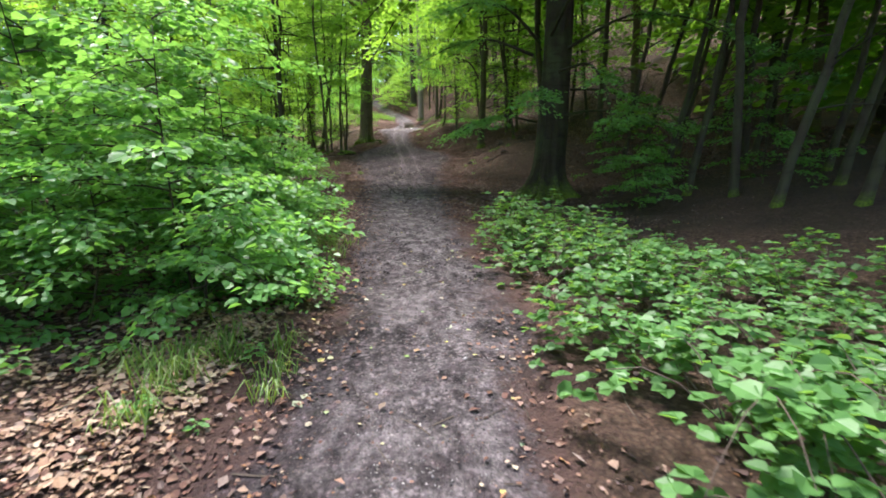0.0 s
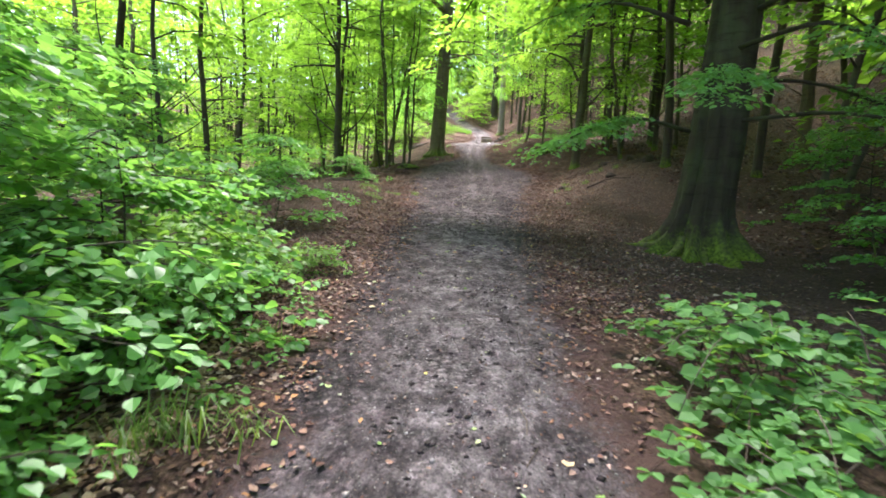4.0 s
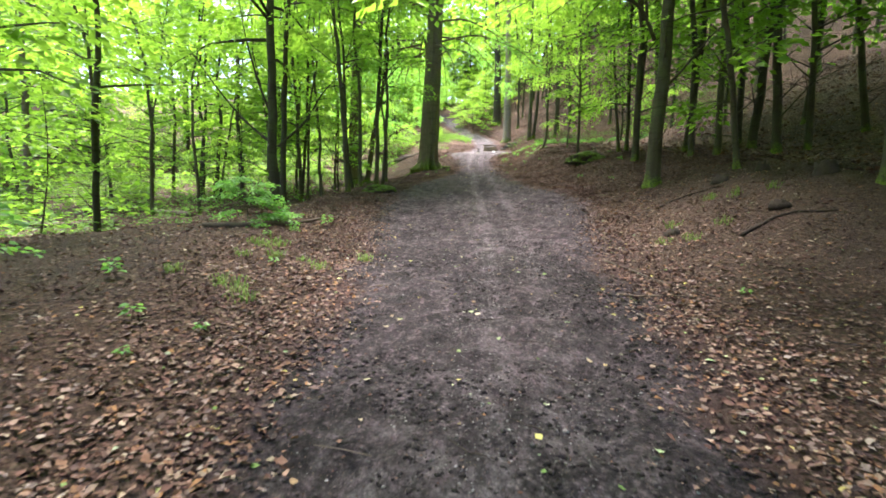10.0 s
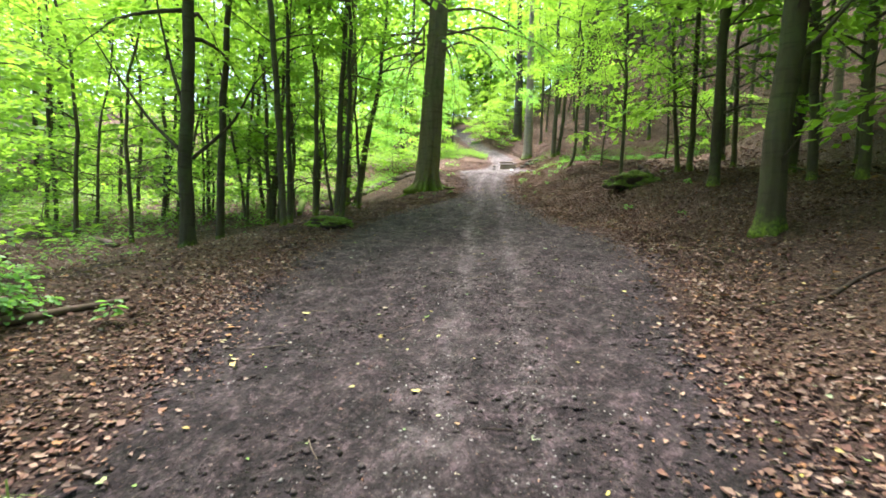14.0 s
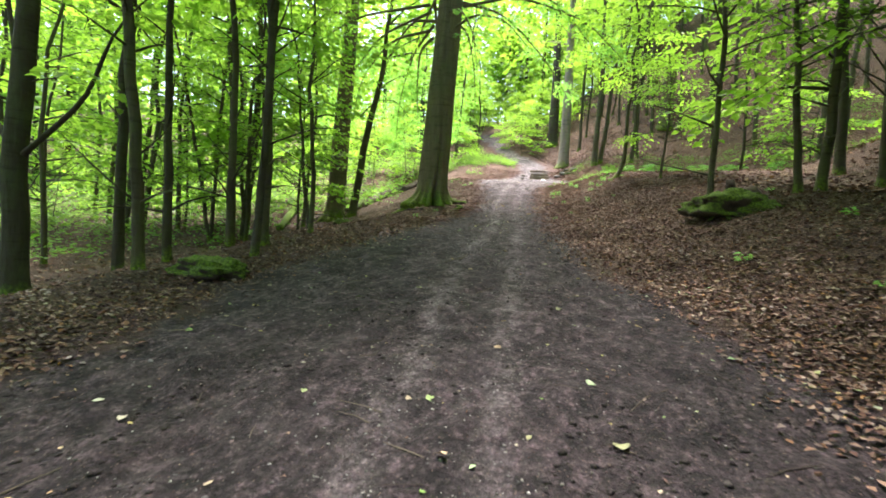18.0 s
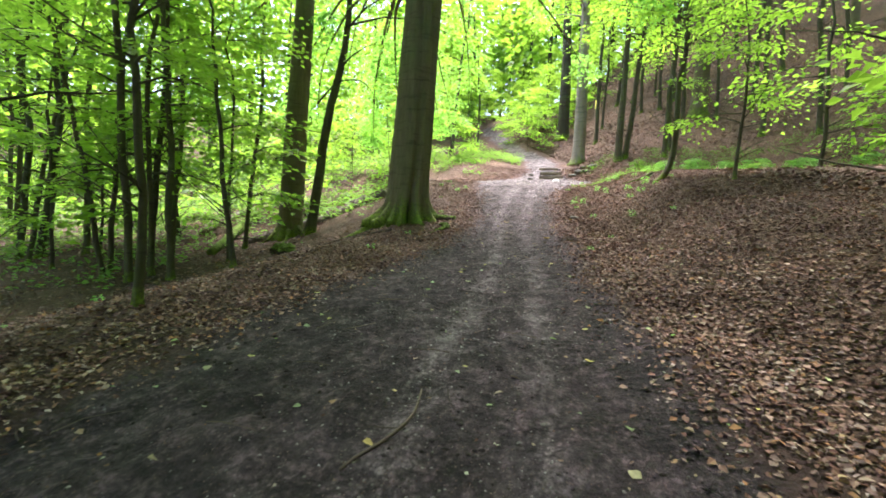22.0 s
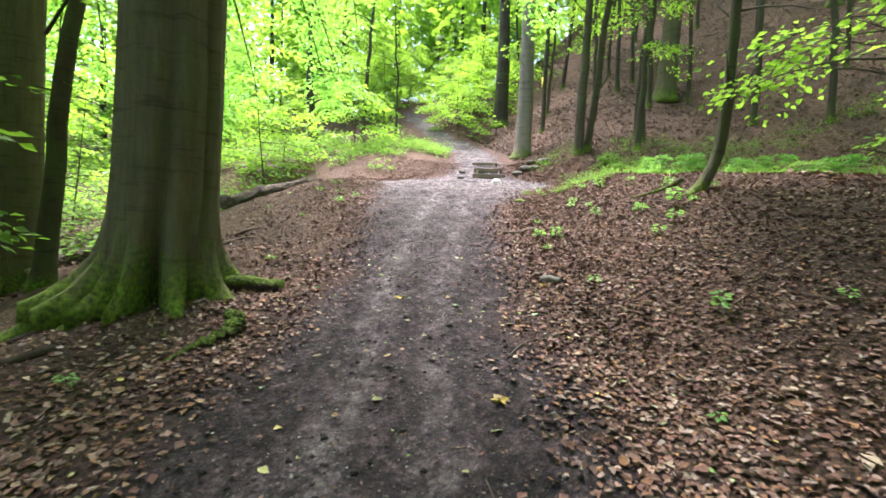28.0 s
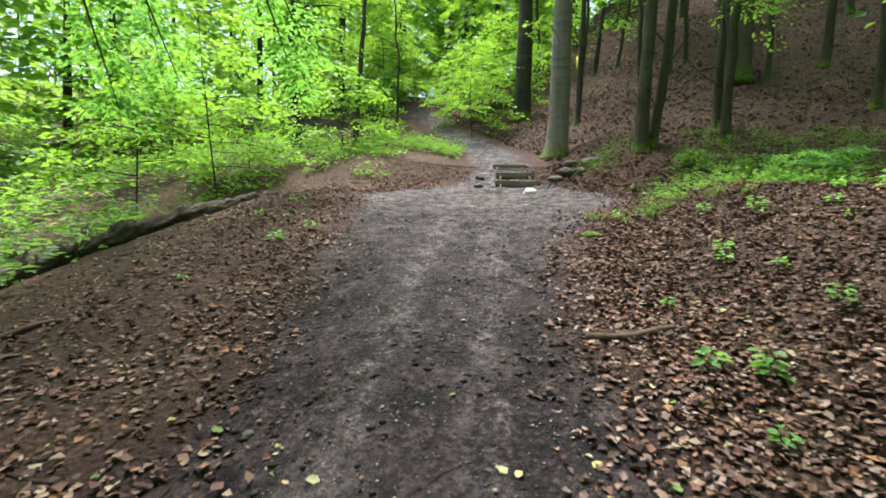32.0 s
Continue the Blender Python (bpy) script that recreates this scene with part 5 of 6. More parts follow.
def curled_leaves(x, y, size, material, name, label, lift=0.012):
    """Dry leaves of eight corners: each cupped or rolled across its midrib and arched along it."""
    n = len(x)
    a, s = gen.random(n) * 6.283, size[:, None]
    base = np.column_stack([x, y, floor_at(x, y) + lift * gen.uniform(0.2, 1.6, n)])
    way = unit(np.column_stack([np.cos(a), np.sin(a), gen.normal(0.08, 0.28, n)]))
    nm = np.column_stack([gen.normal(0, 0.32, n), gen.normal(0, 0.32, n), np.ones(n)])
    side = unit(np.cross(nm, way))
    up = np.cross(way, side)
    cup, arch, w = gen.normal(0.25, 0.55, (n, 1)), gen.normal(0.04, 0.12, (n, 1)), s * gen.uniform(0.24, 0.50, (n, 1))

    def at(f, k):
        lat = np.abs(k) * np.cos(np.clip(cup, -1.2, 1.2)) * np.sign(k)
        return base + way * s * f + side * w * lat + up * (s * arch * 4 * f * (1 - f) + w * abs(k) * np.sin(np.clip(cup, -1.2, 1.2)))

    v = np.stack([at(0.0, 0.0), at(0.32, 0.0), at(0.7, 0.0), at(1.0, 0.0), at(0.3, 1.0), at(0.68, 0.82), at(0.3, -1.0), at(0.68, -0.82)], 1)
    v += gen.normal(0, 0.06, v.shape) * s[:, None] * [1, 1, 0.5]
    k = np.arange(n)[:, None] * 8
    me = mesh_from(name, v.reshape(-1, 3), [np.concatenate([k + [4, 5, 2, 1], k + [1, 2, 7, 6]]), np.concatenate([k + [0, 4, 1], k + [0, 1, 6], k + [5, 3, 2], k + [2, 3, 7]])], material)
    return tagged(part(name, me), label, "leaves", kind="stuff")


y = gen.uniform(0.3, 50, 200000)
side = gen.random(len(y)) < 0.5
away = gen.exponential(1.5, len(y)) + gen.normal(-0.08, 0.24, len(y))
x = np.where(side, left_edge(y) - away, right_edge(y) + away)
clumps = np.array([noise.noise((a * 1.3, b * 1.3, 4.0)) for a, b in zip(x, y)])
sparse = np.where(side, 0.35 * (away < 0.5) * (1 - ramp(y, 7, 10)), 0.7 * (1 - ramp(y, 8, 10)) + 0.08 * (1 - ramp(y, 20, 25))) + 0.30 * side * ramp(y, 37.5, 39)
keep = (away < 7) & ~((y > 42.5) & (y < 47) & (side) & (away > 3)) & (gen.random(len(y)) > sparse + 0.35 * np.clip(-clumps * 3, 0, 1))
x, y, away = x[keep], y[keep], away[keep]
close = (away < 3.4) & (y < 47) & (gen.random(len(y)) < 0.42)
curled_leaves(x[close], y[close], (0.017 + 0.032 * gen.random(close.sum())) * (1 + 0.12 * ramp(y[close], 24, 32)), LITTER, "leaf_litter", "brown curled dead beech leaves strewn along the trail's edge", 0.016)
flat_leaves(x[~close], y[~close], 0.030 + 0.042 * gen.random((~close).sum()), LITTER, "leaf_litter", "brown curled dead beech leaves covering the woodland floor", 0.012, 0.34, 0.7, 0.12)
y = gen.uniform(25, 45.5, 60000)
away = 0.15 + 4.6 * gen.random(len(y)) ** 1.15
x = right_edge(y) + away
flat_leaves(x, y, 0.024 + 0.034 * gen.random(len(x)), LITTER, "bank_litter", "thick cover of brown dead leaves on the bank beside the trail", 0.010, 0.30, 0.7, 0.14)
y = gen.uniform(9, 46, 1500)
away = 0.05 + 3.6 * gen.random(len(y)) ** 1.2
x = np.where(gen.random(len(y)) < 0.7, right_edge(y) + away, left_edge(y) - away)
flat_leaves(x, y, gen.uniform(0.02, 0.05, len(x)), FRESH, "fallen_leaves", "green and yellow leaves fallen among the brown litter", 0.022, 0.3, 0.8, 0.1, fine=True)
y = gen.uniform(13, 68, 46000)
away = 0.4 + 16.6 * gen.random(len(y)) ** 1.3
keep = (y > 45) | (away > 4)
y, away = y[keep], away[keep]
x = right_edge(y) + away
flat_leaves(x, y, gen.uniform(0.07, 0.13, len(x)), LITTER, "hillside_litter", "brown dead leaves covering the wooded hillside", 0.02, 0.4, 0.7, 0.15)
y = gen.uniform(17, 46, 16000)
x = left_edge(y) - 5 - 12 * gen.random(len(y)) ** 1.2
flat_leaves(x, y, gen.uniform(0.065, 0.115, len(x)), LITTER, "valley_litter", "brown dead leaves covering the valley floor", 0.02, 0.4, 0.7, 0.15)
y = gen.uniform(0.2, 8.5, 9000)
x = left_edge(y) - 0.35 - gen.exponential(1.3, len(y))
flat_leaves(x, y, gen.uniform(0.03, 0.075, len(x)), PALE_LITTER, "dry_litter", "pale dry leaves strewn round the foot of the bushes", 0.016, 0.3, 0.7, 0.12, fine=True)
y = gen.uniform(0.5, 47, 5200)
q = np.clip(np.where(gen.random(len(y)) < 0.6, gen.beta(0.5, 0.5, len(y)), gen.random(len(y))), 0, 1)
x = left_edge(y) + q * (right_edge(y) - left_edge(y))
flat_leaves(x, y, gen.uniform(0.010, 0.034, len(x)), LITTER, "scattered_leaves", "crumbled dead leaves and husks lying on the trodden soil", 0.008, 0.35)
y = 1 + 44 * gen.random(1300) ** 0.75
y = y[(y < 39) | (gen.random(len(y)) < 0.2)]
x = left_edge(y) + gen.uniform(-0.1, 1.1, len(y)) * (right_edge(y) - left_edge(y))
flat_leaves(x, y, 0.022 + 0.055 * gen.random(len(x)) ** 2, FRESH, "fallen_leaves", "freshly fallen pale green and yellow leaves on the dark trail", 0.008, 0.2, 0.85, 0.06, fine=True)


def pebbles(x, y, r, material, name, label, category="gravel"):
    oct_v = np.array([(1, 0, 0), (-1, 0, 0), (0, 1, 0), (0, -1, 0), (0, 0, 1), (0, 0, -0.6)], float)
    oct_f = np.array([(0, 2, 4), (2, 1, 4), (1, 3, 4), (3, 0, 4), (2, 0, 5), (1, 2, 5), (3, 1, 5), (0, 3, 5)])
    n = len(x)
    v = oct_v[None] * (1 + gen.normal(0, 0.25, (n, 6, 3))) * r[:, None, None] * np.array([1, 0.8, 0.55])
    a = gen.random(n) * 6.283
    c, s = np.cos(a)[:, None], np.sin(a)[:, None]
    v = np.stack([v[..., 0] * c - v[..., 1] * s, v[..., 0] * s + v[..., 1] * c, v[..., 2]], -1)
    v += np.column_stack([x, y, floor_at(x, y) + r * 0.1])[:, None, :]
    f = (np.arange(n)[:, None, None] * 6 + oct_f[None]).reshape(-1, 3)
    return tagged(part(name, mesh_from(name, v, [f], material, True)), label, category, kind="stuff")


y = gen.uniform(0.5, 47, 9000)
x = left_edge(y) + np.clip(gen.normal(0.55, 0.2, len(y)), 0.02, 0.98) * (right_edge(y) - left_edge(y))
pebbles(x, y, gen.uniform(0.004, 0.014, len(x)) * np.where(gen.random(len(x)) < 0.03, 2.0, 1), PEBBLE, "gravel", "grey and pale pebbles pressed into the trail")

SOIL_CLOD = island_material("soil_clod", (0.018, 0.014, 0.013), (0.035, 0.028, 0.027), (0.055, 0.045, 0.043), (0.028, 0.022, 0.021), roughness=0.95)
y = np.concatenate([gen.uniform(5, 44, 9000), gen.uniform(12, 25, 9000)])
x = left_edge(y) + gen.uniform(0.0, 1.0, len(y)) * (right_edge(y) - left_edge(y))
lumpy = np.array([noise.noise((a * 1.1, b * 0.8, 14.0)) for a, b in zip(x, y)]) > -0.05
pebbles(x[lumpy], y[lumpy], 0.007 + 0.024 * gen.random(lumpy.sum()) ** 2.2, SOIL_CLOD, "soil_crumbs", "dark crumbs and clods of damp trodden soil", "soil")

y = gen.uniform(0.3, 13, 6500)
x = left_edge(y) + np.clip(gen.normal(0.55, 0.2, len(y)), 0.02, 0.98) * (right_edge(y) - left_edge(y))
pebbles(x, y, gen.uniform(0.003, 0.008, len(x)), PEBBLE, "grit", "pale grit scattered on the grey trail")

y = gen.uniform(13, 47, 15000)
lane = gen.random(len(y))
x = np.where(lane < 0.38, np.interp(y, [13, 20, 26, 29, 33, 36.4, 38.2, 42], [-1.2, -1.6, -2.28, -2.78, -3.0, -3.5, -3.83, -4.1]) + gen.normal(0, 0.13, len(y)),
             np.where(lane < 0.66, np.interp(y, [13, 20, 29, 33, 36, 37.5, 42], [-0.7, -1.0, -1.95, -2.4, -2.9, -3.15, -3.4]) + gen.normal(0, 0.12, len(y)),
                      left_edge(y) + gen.uniform(0.05, 0.95, len(y)) * (right_edge(y) - left_edge(y))))
pebbles(x, y, 0.0028 + 0.011 * gen.random(len(x)) ** 2.2, PEBBLE, "grit", "pale grit gathered in the worn lines of the trail")

sticks = []
for n in range(900):
    yy = gen.uniform(1, 46)
    xx = gen.uniform(left_edge(yy) - 3, right_edge(yy) + 3)
    ln, a = gen.uniform(0.08, 0.42), gen.random() * 6.283
    xs = xx + np.cos(a) * ln * np.array([0, 0.5, 1])
    ys = yy + np.sin(a) * ln * np.array([0, 0.5, 1])
    xs[1] += gen.normal(0, 0.02)
    z = floor_at(xs, ys) + 0.008
    rr = gen.uniform(0.002, 0.005)
    sticks.append(tube(np.column_stack([xs, ys, z]), [rr, rr, rr * 0.6], 4))
tagged(part("twigs", mesh_from("twigs", *joined(sticks), TWIG)), "small dry twigs strewn over litter and trail", "twigs", kind="stuff")


def low_green(name, x, y, high, per, size, material, label, category="undergrowth"):
    """Low plants: a few leaves on each, rising and arching."""
    n = len(x)
    xr, yr = np.repeat(x, per), np.repeat(y, per)
    hr = np.repeat(high, per) * gen.uniform(0.25, 1.0, n * per)
    a = gen.random(n * per) * 6.283
    d = gen.uniform(0.0, 0.22, n * per)
    xr, yr = xr + np.cos(a) * d, yr + np.sin(a) * d
    base = np.column_stack([xr, yr, floor_at(xr, yr) + hr])
    w = np.column_stack([np.cos(a), np.sin(a), gen.uniform(-0.4, 0.3, n * per)])
    nm = np.column_stack([gen.normal(0, 0.35, n * per), gen.normal(0, 0.35, n * per), np.ones(n * per)])
    me = mesh_from(name, *leaves(base, w, nm, size * gen.uniform(0.6, 1.3, n * per), False, 0.55), material)
    return tagged(part(name, me), label, category, kind="stuff")


def patchy(x, y, scale, least):
    return np.array([noise.noise((a * scale, b * scale, 3.3)) for a, b in zip(x, y)]) > least


x, y = gen.uniform(-2.4, 14, 3400), gen.uniform(42.6, 49.5, 3400)
keep = (x > right_edge(y) + 0.35) & patchy(x, y, 0.8, -0.14) & (y > 44.6 - 0.35 * (x + 2.4).clip(0, 4) - 0.0)
low_green("bilberry", x[keep], y[keep], gen.uniform(0.06, 0.34, keep.sum()), 12, 0.062, HERB_LEAF, "fresh green low undergrowth on the bank beside the log steps")
x, y = gen.uniform(-40, -7.2, 5200), gen.uniform(36, 58, 5200)
keep = (x < left_edge(y) - 3.6 - 1.2 * ramp(y, 44, 47)) & patchy(x, y, 0.3, -0.3) & ((x < -14) | (y > 40.5))
low_green("valley_herbs", x[keep], y[keep], gen.uniform(0.2, 0.95, keep.sum()), 9, 0.17, HERB_LEAF, "lush bright green herbs filling the hollow below the trail")
x, y = gen.uniform(-45, -9, 2600), gen.uniform(14, 40, 2600)
keep = (x < left_edge(y) - 7) & patchy(x, y, 0.25, 0.0)
low_green("woodland_herbs", x[keep], y[keep], gen.uniform(0.1, 0.6, keep.sum()), 8, 0.16, HERB_LEAF, "patches of green herbs on the valley floor")
x, y = gen.uniform(-75, -16, 3600), gen.uniform(12, 95, 3600)
keep = patchy(x, y, 0.12, -0.35)
low_green("distant_undergrowth", x[keep], y[keep], gen.uniform(0.3, 1.5, keep.sum()), 7, 0.38, BEECH_LEAF, "green undergrowth covering the far side of the valley")
x, y = gen.uniform(-9, -2, 1500), gen.uniform(48, 56, 1500)
keep = (x < left_edge(y) - 0.3) & patchy(x, y, 0.7, -0.05)
low_green("bank_herbs", x[keep], y[keep], gen.uniform(0.1, 0.5, keep.sum()), 8, 0.12, HERB_LEAF, "green herbs and ferns on the earth bank beside the steps")


def grass(x, y, name, label):
    n = len(x)
    per = 34
    xr, yr = np.repeat(x, per) + gen.normal(0, 0.06, n * per), np.repeat(y, per) + gen.normal(0, 0.06, n * per)
    a, h = gen.random(n * per) * 6.283, gen.uniform(0.07, 0.34, n * per) * np.repeat(1 - 0.45 * ramp(y, 8, 14), per) * np.repeat(gen.uniform(0.6, 1.15, n), per)
    out = np.column_stack([np.cos(a), np.sin(a), np.zeros(n * per)])
    sidev = np.column_stack([-np.sin(a), np.cos(a), np.zeros(n * per)]) * 0.0042
    b = np.column_stack([xr, yr, floor_at(xr, yr)])
    mid = b + out * (h * 0.3)[:, None] + np.column_stack([0 * h, 0 * h, h * 0.7])
    tip = b + out * (h * 0.95)[:, None] + np.column_stack([0 * h, 0 * h, h * 0.42])
    v = np.stack([b - sidev, b + sidev, mid + sidev, mid - sidev, tip], 1)
    k = np.arange(n * per)[:, None] * 5
    return tagged(part(name, mesh_from(name, v.reshape(-1, 3), [k + [0, 1, 2, 3], k + [3, 2, 4]], GRASS)), label, "grass", kind="stuff")


tx = np.concatenate([gen.normal(-1.65, 0.3, 12), gen.normal(-4.3, 0.5, 8), gen.normal(-4.9, 0.35, 5), gen.normal(1.5, 0.25, 4), gen.normal(2.4, 0.3, 3), gen.normal(-1.1, 0.5, 12), gen.normal(-1.9, .2, 6)])
ty = np.concatenate([gen.normal(2.95, 0.28, 12), gen.normal(17.6, 0.8, 8), gen.normal(19.5, 0.5, 5), gen.normal(20.6, 0.3, 4), gen.normal(21.6, 0.4, 3), gen.normal(43.6, 0.5, 12), gen.normal(7.0, .8, 6)])
grass(tx, ty, "grass_tufts", "yellow-green arching grass tufts at the trail's edge")


# ---- log steps, stones, stumps, logs and roots ----
def log(name, points, radii, material, label, category, lift=0.0, seg=12, rough=0.12, ground_it=True, group=""):
    p = np.array(points, float)
    s = np.linspace(0, 1, 110 if rough > 0.5 else max(len(p) * 4, 8))
    k = np.linspace(0, 1, len(p))
    c = np.column_stack([np.interp(s, k, p[:, a]) for a in range(p.shape[1])])
    c[1:-1] = (c[:-2] + 2 * c[1:-1] + c[2:]) / 4
    r = np.interp(s, np.linspace(0, 1, len(radii)), radii)
    if rough > 0.5:
        r = r * (1 + np.array([0.45 * noise.noise((a * 34, 2.0, 0.0)) + 0.25 * noise.noise((a * 90, 7.0, 0.0)) for a in s]))
    if c.shape[1] == 2:
        c = np.column_stack([c, floor_at(c[:, 0], c[:, 1]) + r * 0.55 + lift])
    ob = part(name, mesh_from(name, *tube(c, r, seg, rough, gen), material, True))
    return tagged(ob, label, category, group)


step_at = [(47.85, 6.62, -3.75, -2.72), (48.75, 6.80, -3.8, -2.85), (49.8, 6.98, -3.95, -3.05)]
for yy, zz, xa, xb in step_at:
    top = float(terrain((xa + xb) / 2, yy)) + 0.09
    root = new("log_step")
    b = bmesh.new()
    bmesh.ops.create_cube(b, size=1)
    bmesh.ops.scale(b, vec=(xb - xa, 0.13, 0.13 if zz < 6.9 else 0.09), verts=b.verts)
    bmesh.ops.bevel(b, geom=list(b.edges), offset=0.016, segments=2, affect="EDGES")
    for v in b.verts:
        v.co += Vector((noise.noise(v.co * 4), noise.noise(v.co * 5 + Vector((3, 0, 0))), noise.noise(v.co * 6))) * 0.012
    me = bpy.data.meshes.new("beam")
    b.to_mesh(me)
    b.free()
    me.materials.append(STEP_WOOD)
    part("beam", me, root)
    for sx in (xa + 0.12, xb - 0.12):
        part("stake", mesh_from("stake", *tube([(sx - (xa + xb) / 2, -0.11, -0.35), (sx - (xa + xb) / 2, -0.085, -0.02)], [0.022, 0.02], 7), STEP_WOOD, True), root)
    root.matrix_basis = pose((xa + xb) / 2, yy, top - 0.01, 0, 0, rng.uniform(-4, 4))
    tagged(root, "weathered squared log holding an earth step", "step", "log steps")


def stone(x, y, size, flat, material, label, turn=0.0):
    b = bmesh.new()
    bmesh.ops.create_icosphere(b, subdivisions=3, radius=1)
    o = Vector((x * 3, y * 3, 0))
    for v in b.verts:
        v.co *= 1 + 0.35 * noise.noise(v.co * 1.1 + o) + 0.12 * noise.noise(v.co * 3 + o)
        v.co = Vector((v.co.x * size[0], v.co.y * size[1], max(v.co.z, -0.5) * flat))
    me = bpy.data.meshes.new("stone")
    b.to_mesh(me)
    b.free()
    me.polygons.foreach_set("use_smooth", [True] * len(me.polygons))
    me.materials.append(material)
    ob = part("stone", me)
    ob.matrix_basis = pose(x, y, float(floor_at(np.array([x]), np.array([y]))[0]) + flat * 0.25, 0, 0, turn)
    return tagged(ob, label, "stone", "stones")


stone(-2.95, 46.9, (0.15, 0.11), 0.09, PALE_STONE, "pale rounded stone lying before the log steps")
for x, y, a, h in ((-2.35, 48.6, 0.22, 0.14), (-2.05, 48.9, 0.26, 0.18), (-1.75, 48.7, 0.20, 0.13), (-1.5, 49.1, 0.28, 0.2), (-1.9, 49.5, 0.24, 0.16), (-4.15, 47.9, 0.16, 0.1), (-4.2, 48.7, 0.15, 0.12)):
    stone(x, y, (a, a * 0.7), h * 0.6, STONE, "grey weathered stone beside the log steps", rng.uniform(0, 180))
stone(-2.0, 38.0, (0.11, 0.09), 0.05, STONE, "small flat grey stone in the leaf litter")
stone(-1.5, 43.55, (0.12, 0.085), 0.022, STONE, "flat stone slab at the trail's edge", 20)
stone(-2.3, 42.5, (0.13, 0.1), 0.04, MOSS, "low moss-green stone on the gravel", 10)


def mossy_mound(x, y, size, label, seed):
    """An old stump sunk into a ragged mound of moss."""
    root = new("mossy_stump")
    b = bmesh.new()
    bmesh.ops.create_icosphere(b, subdivisions=4, radius=1)
    o = Vector((seed * 7.1, 0, 0))
    for v in b.verts:
        a = math.atan2(v.co.y, v.co.x)
        v.co *= 1 + 0.30 * noise.noise(v.co * 1.6 + o) + 0.26 * noise.noise(v.co * 4.5 + o) + 0.12 * noise.noise(v.co * 11 + o) + 0.14 * math.sin(5 * a + seed) * (1 - abs(v.co.z))
        v.co = Vector((v.co.x * size[0], v.co.y * size[1], max(v.co.z, -0.35) * size[2]))
    me = bpy.data.meshes.new("moss_cover")
    b.to_mesh(me)
    b.free()
    me.polygons.foreach_set("use_smooth", [True] * len(me.polygons))
    me.materials.append(MOSSY_WOOD)
    part("moss_cover", me, root)
    if size[0] > 0.5:
        part("rotten_wood", mesh_from("rotten_wood", *tube([(size[0] * 0.35, 0.05, 0), (size[0] * 0.38, 0.08, size[2] * 1.0), (size[0] * 0.36, 0.1, size[2] * 1.25)], [size[1] * 0.5, size[1] * 0.4, size[1] * 0.3], 12, 0.35, gen), DEAD_WOOD, True), root, "dark crumbling wood")
    r = np.random.default_rng(900 + seed)
    for n in range(6 if size[0] > 0.5 else 0):
        a, ln = n * 1.05 + r.uniform(-0.3, 0.3), r.uniform(0.7, 1.25)
        f = np.linspace(0.35, 1, 6)
        px, py = np.cos(a + 0.3 * f) * size[0] * ln * f, np.sin(a + 0.3 * f) * size[1] * ln * f * 1.3
        pz = floor_at(x + px, y + py) - float(terrain(x, y)) + size[2] * 0.75 * (1 - f) ** 1.4
        part("root", mesh_from("root", *tube(np.column_stack([px, py, pz]), size[2] * np.linspace(0.30, 0.07, 6), 8, 0.35, gen), MOSSY_WOOD, True), root)
    root.matrix_basis = pose(x, y, float(terrain(x, y)) + 0.02, 0, 0, 0)
    return tagged(root, label, "stump", "mossy stumps")


mossy_mound(1.25, 30.7, (0.62, 0.42, 0.30), "rotten tree stump overgrown with dark green moss", 1)
mossy_mound(-5.4, 26.9, (0.50, 0.30, 0.2), "small stump covered in bright green moss at the trail's edge", 2)
mossy_mound(-8.6, 36.2, (0.3, 0.2, 0.2), "small mossy stump on the slope", 3)
log("fallen_log", [(-12.0, 37.6), (-13.2, 40.0), (-14.6, 42.9)], [0.12, 0.17, 0.18], MOSS, "long fallen log covered in bright moss on the slope", "log", 0.02)
log("fallen_log", [(-12.3, 43.0), (-12.6, 45.0), (-12.8, 47.2)], [0.2, 0.24, 0.2], DEAD_WOOD, "fallen log with dark broken bark on the slope's edge", "log", 0.02, 12, 0.3)
log("fallen_log", [(-14.6, 40.0), (-15.6, 42.5), (-16.3, 44.8)], [0.14, 0.15, 0.12], DEAD_WOOD, "dark fallen log lower on the slope", "log", 0.02, 12, 0.2)
log("fallen_log", [(-16.0, 28.2), (-20.5, 28.8)], [0.14, 0.11], DEAD_WOOD, "dead log lying on the valley floor", "log", 0.02)
log("fallen_log", [(-14.5, 30.4), (-18.0, 32.6)], [0.12, 0.08], DEAD_WOOD, "dead log lying on the valley floor", "log", 0.02)
log("fallen_branch", [(-6.4, 20.0), (-5.6, 20.2), (-5.3, 21.0), (-5.08, 21.7)], [0.05, 0.05, 0.04, 0.02], DEAD_WOOD, "reddish barkless branch lying in the litter", "branch", 0.01, 8)
log("fallen_branch", [(-0.02, 19.6), (0.35, 19.0), (0.9, 18.2)], [0.012, 0.014, 0.008], TWIG, "thin bent stick lying at the trail's edge", "branch", 0.005, 6)
log("fallen_branch", [(-0.1, 18.25), (0.7, 18.2)], [0.018, 0.012], DEAD_WOOD, "straight stick lying in the litter", "branch", 0.0, 6)
log("fallen_branch", [(-2.65, 40.0), (-2.1, 40.1)], [0.028, 0.022], DEAD_WOOD, "short dark stick at the trail's edge", "branch", 0.005, 7)
log("fallen_branch", [(-6.75, 38.9), (-6.45, 39.2), (-6.2, 39.35)], [0.03, 0.025, 0.012], DEAD_WOOD, "dark curved stick lying on the litter slope", "branch", 0.0, 7)
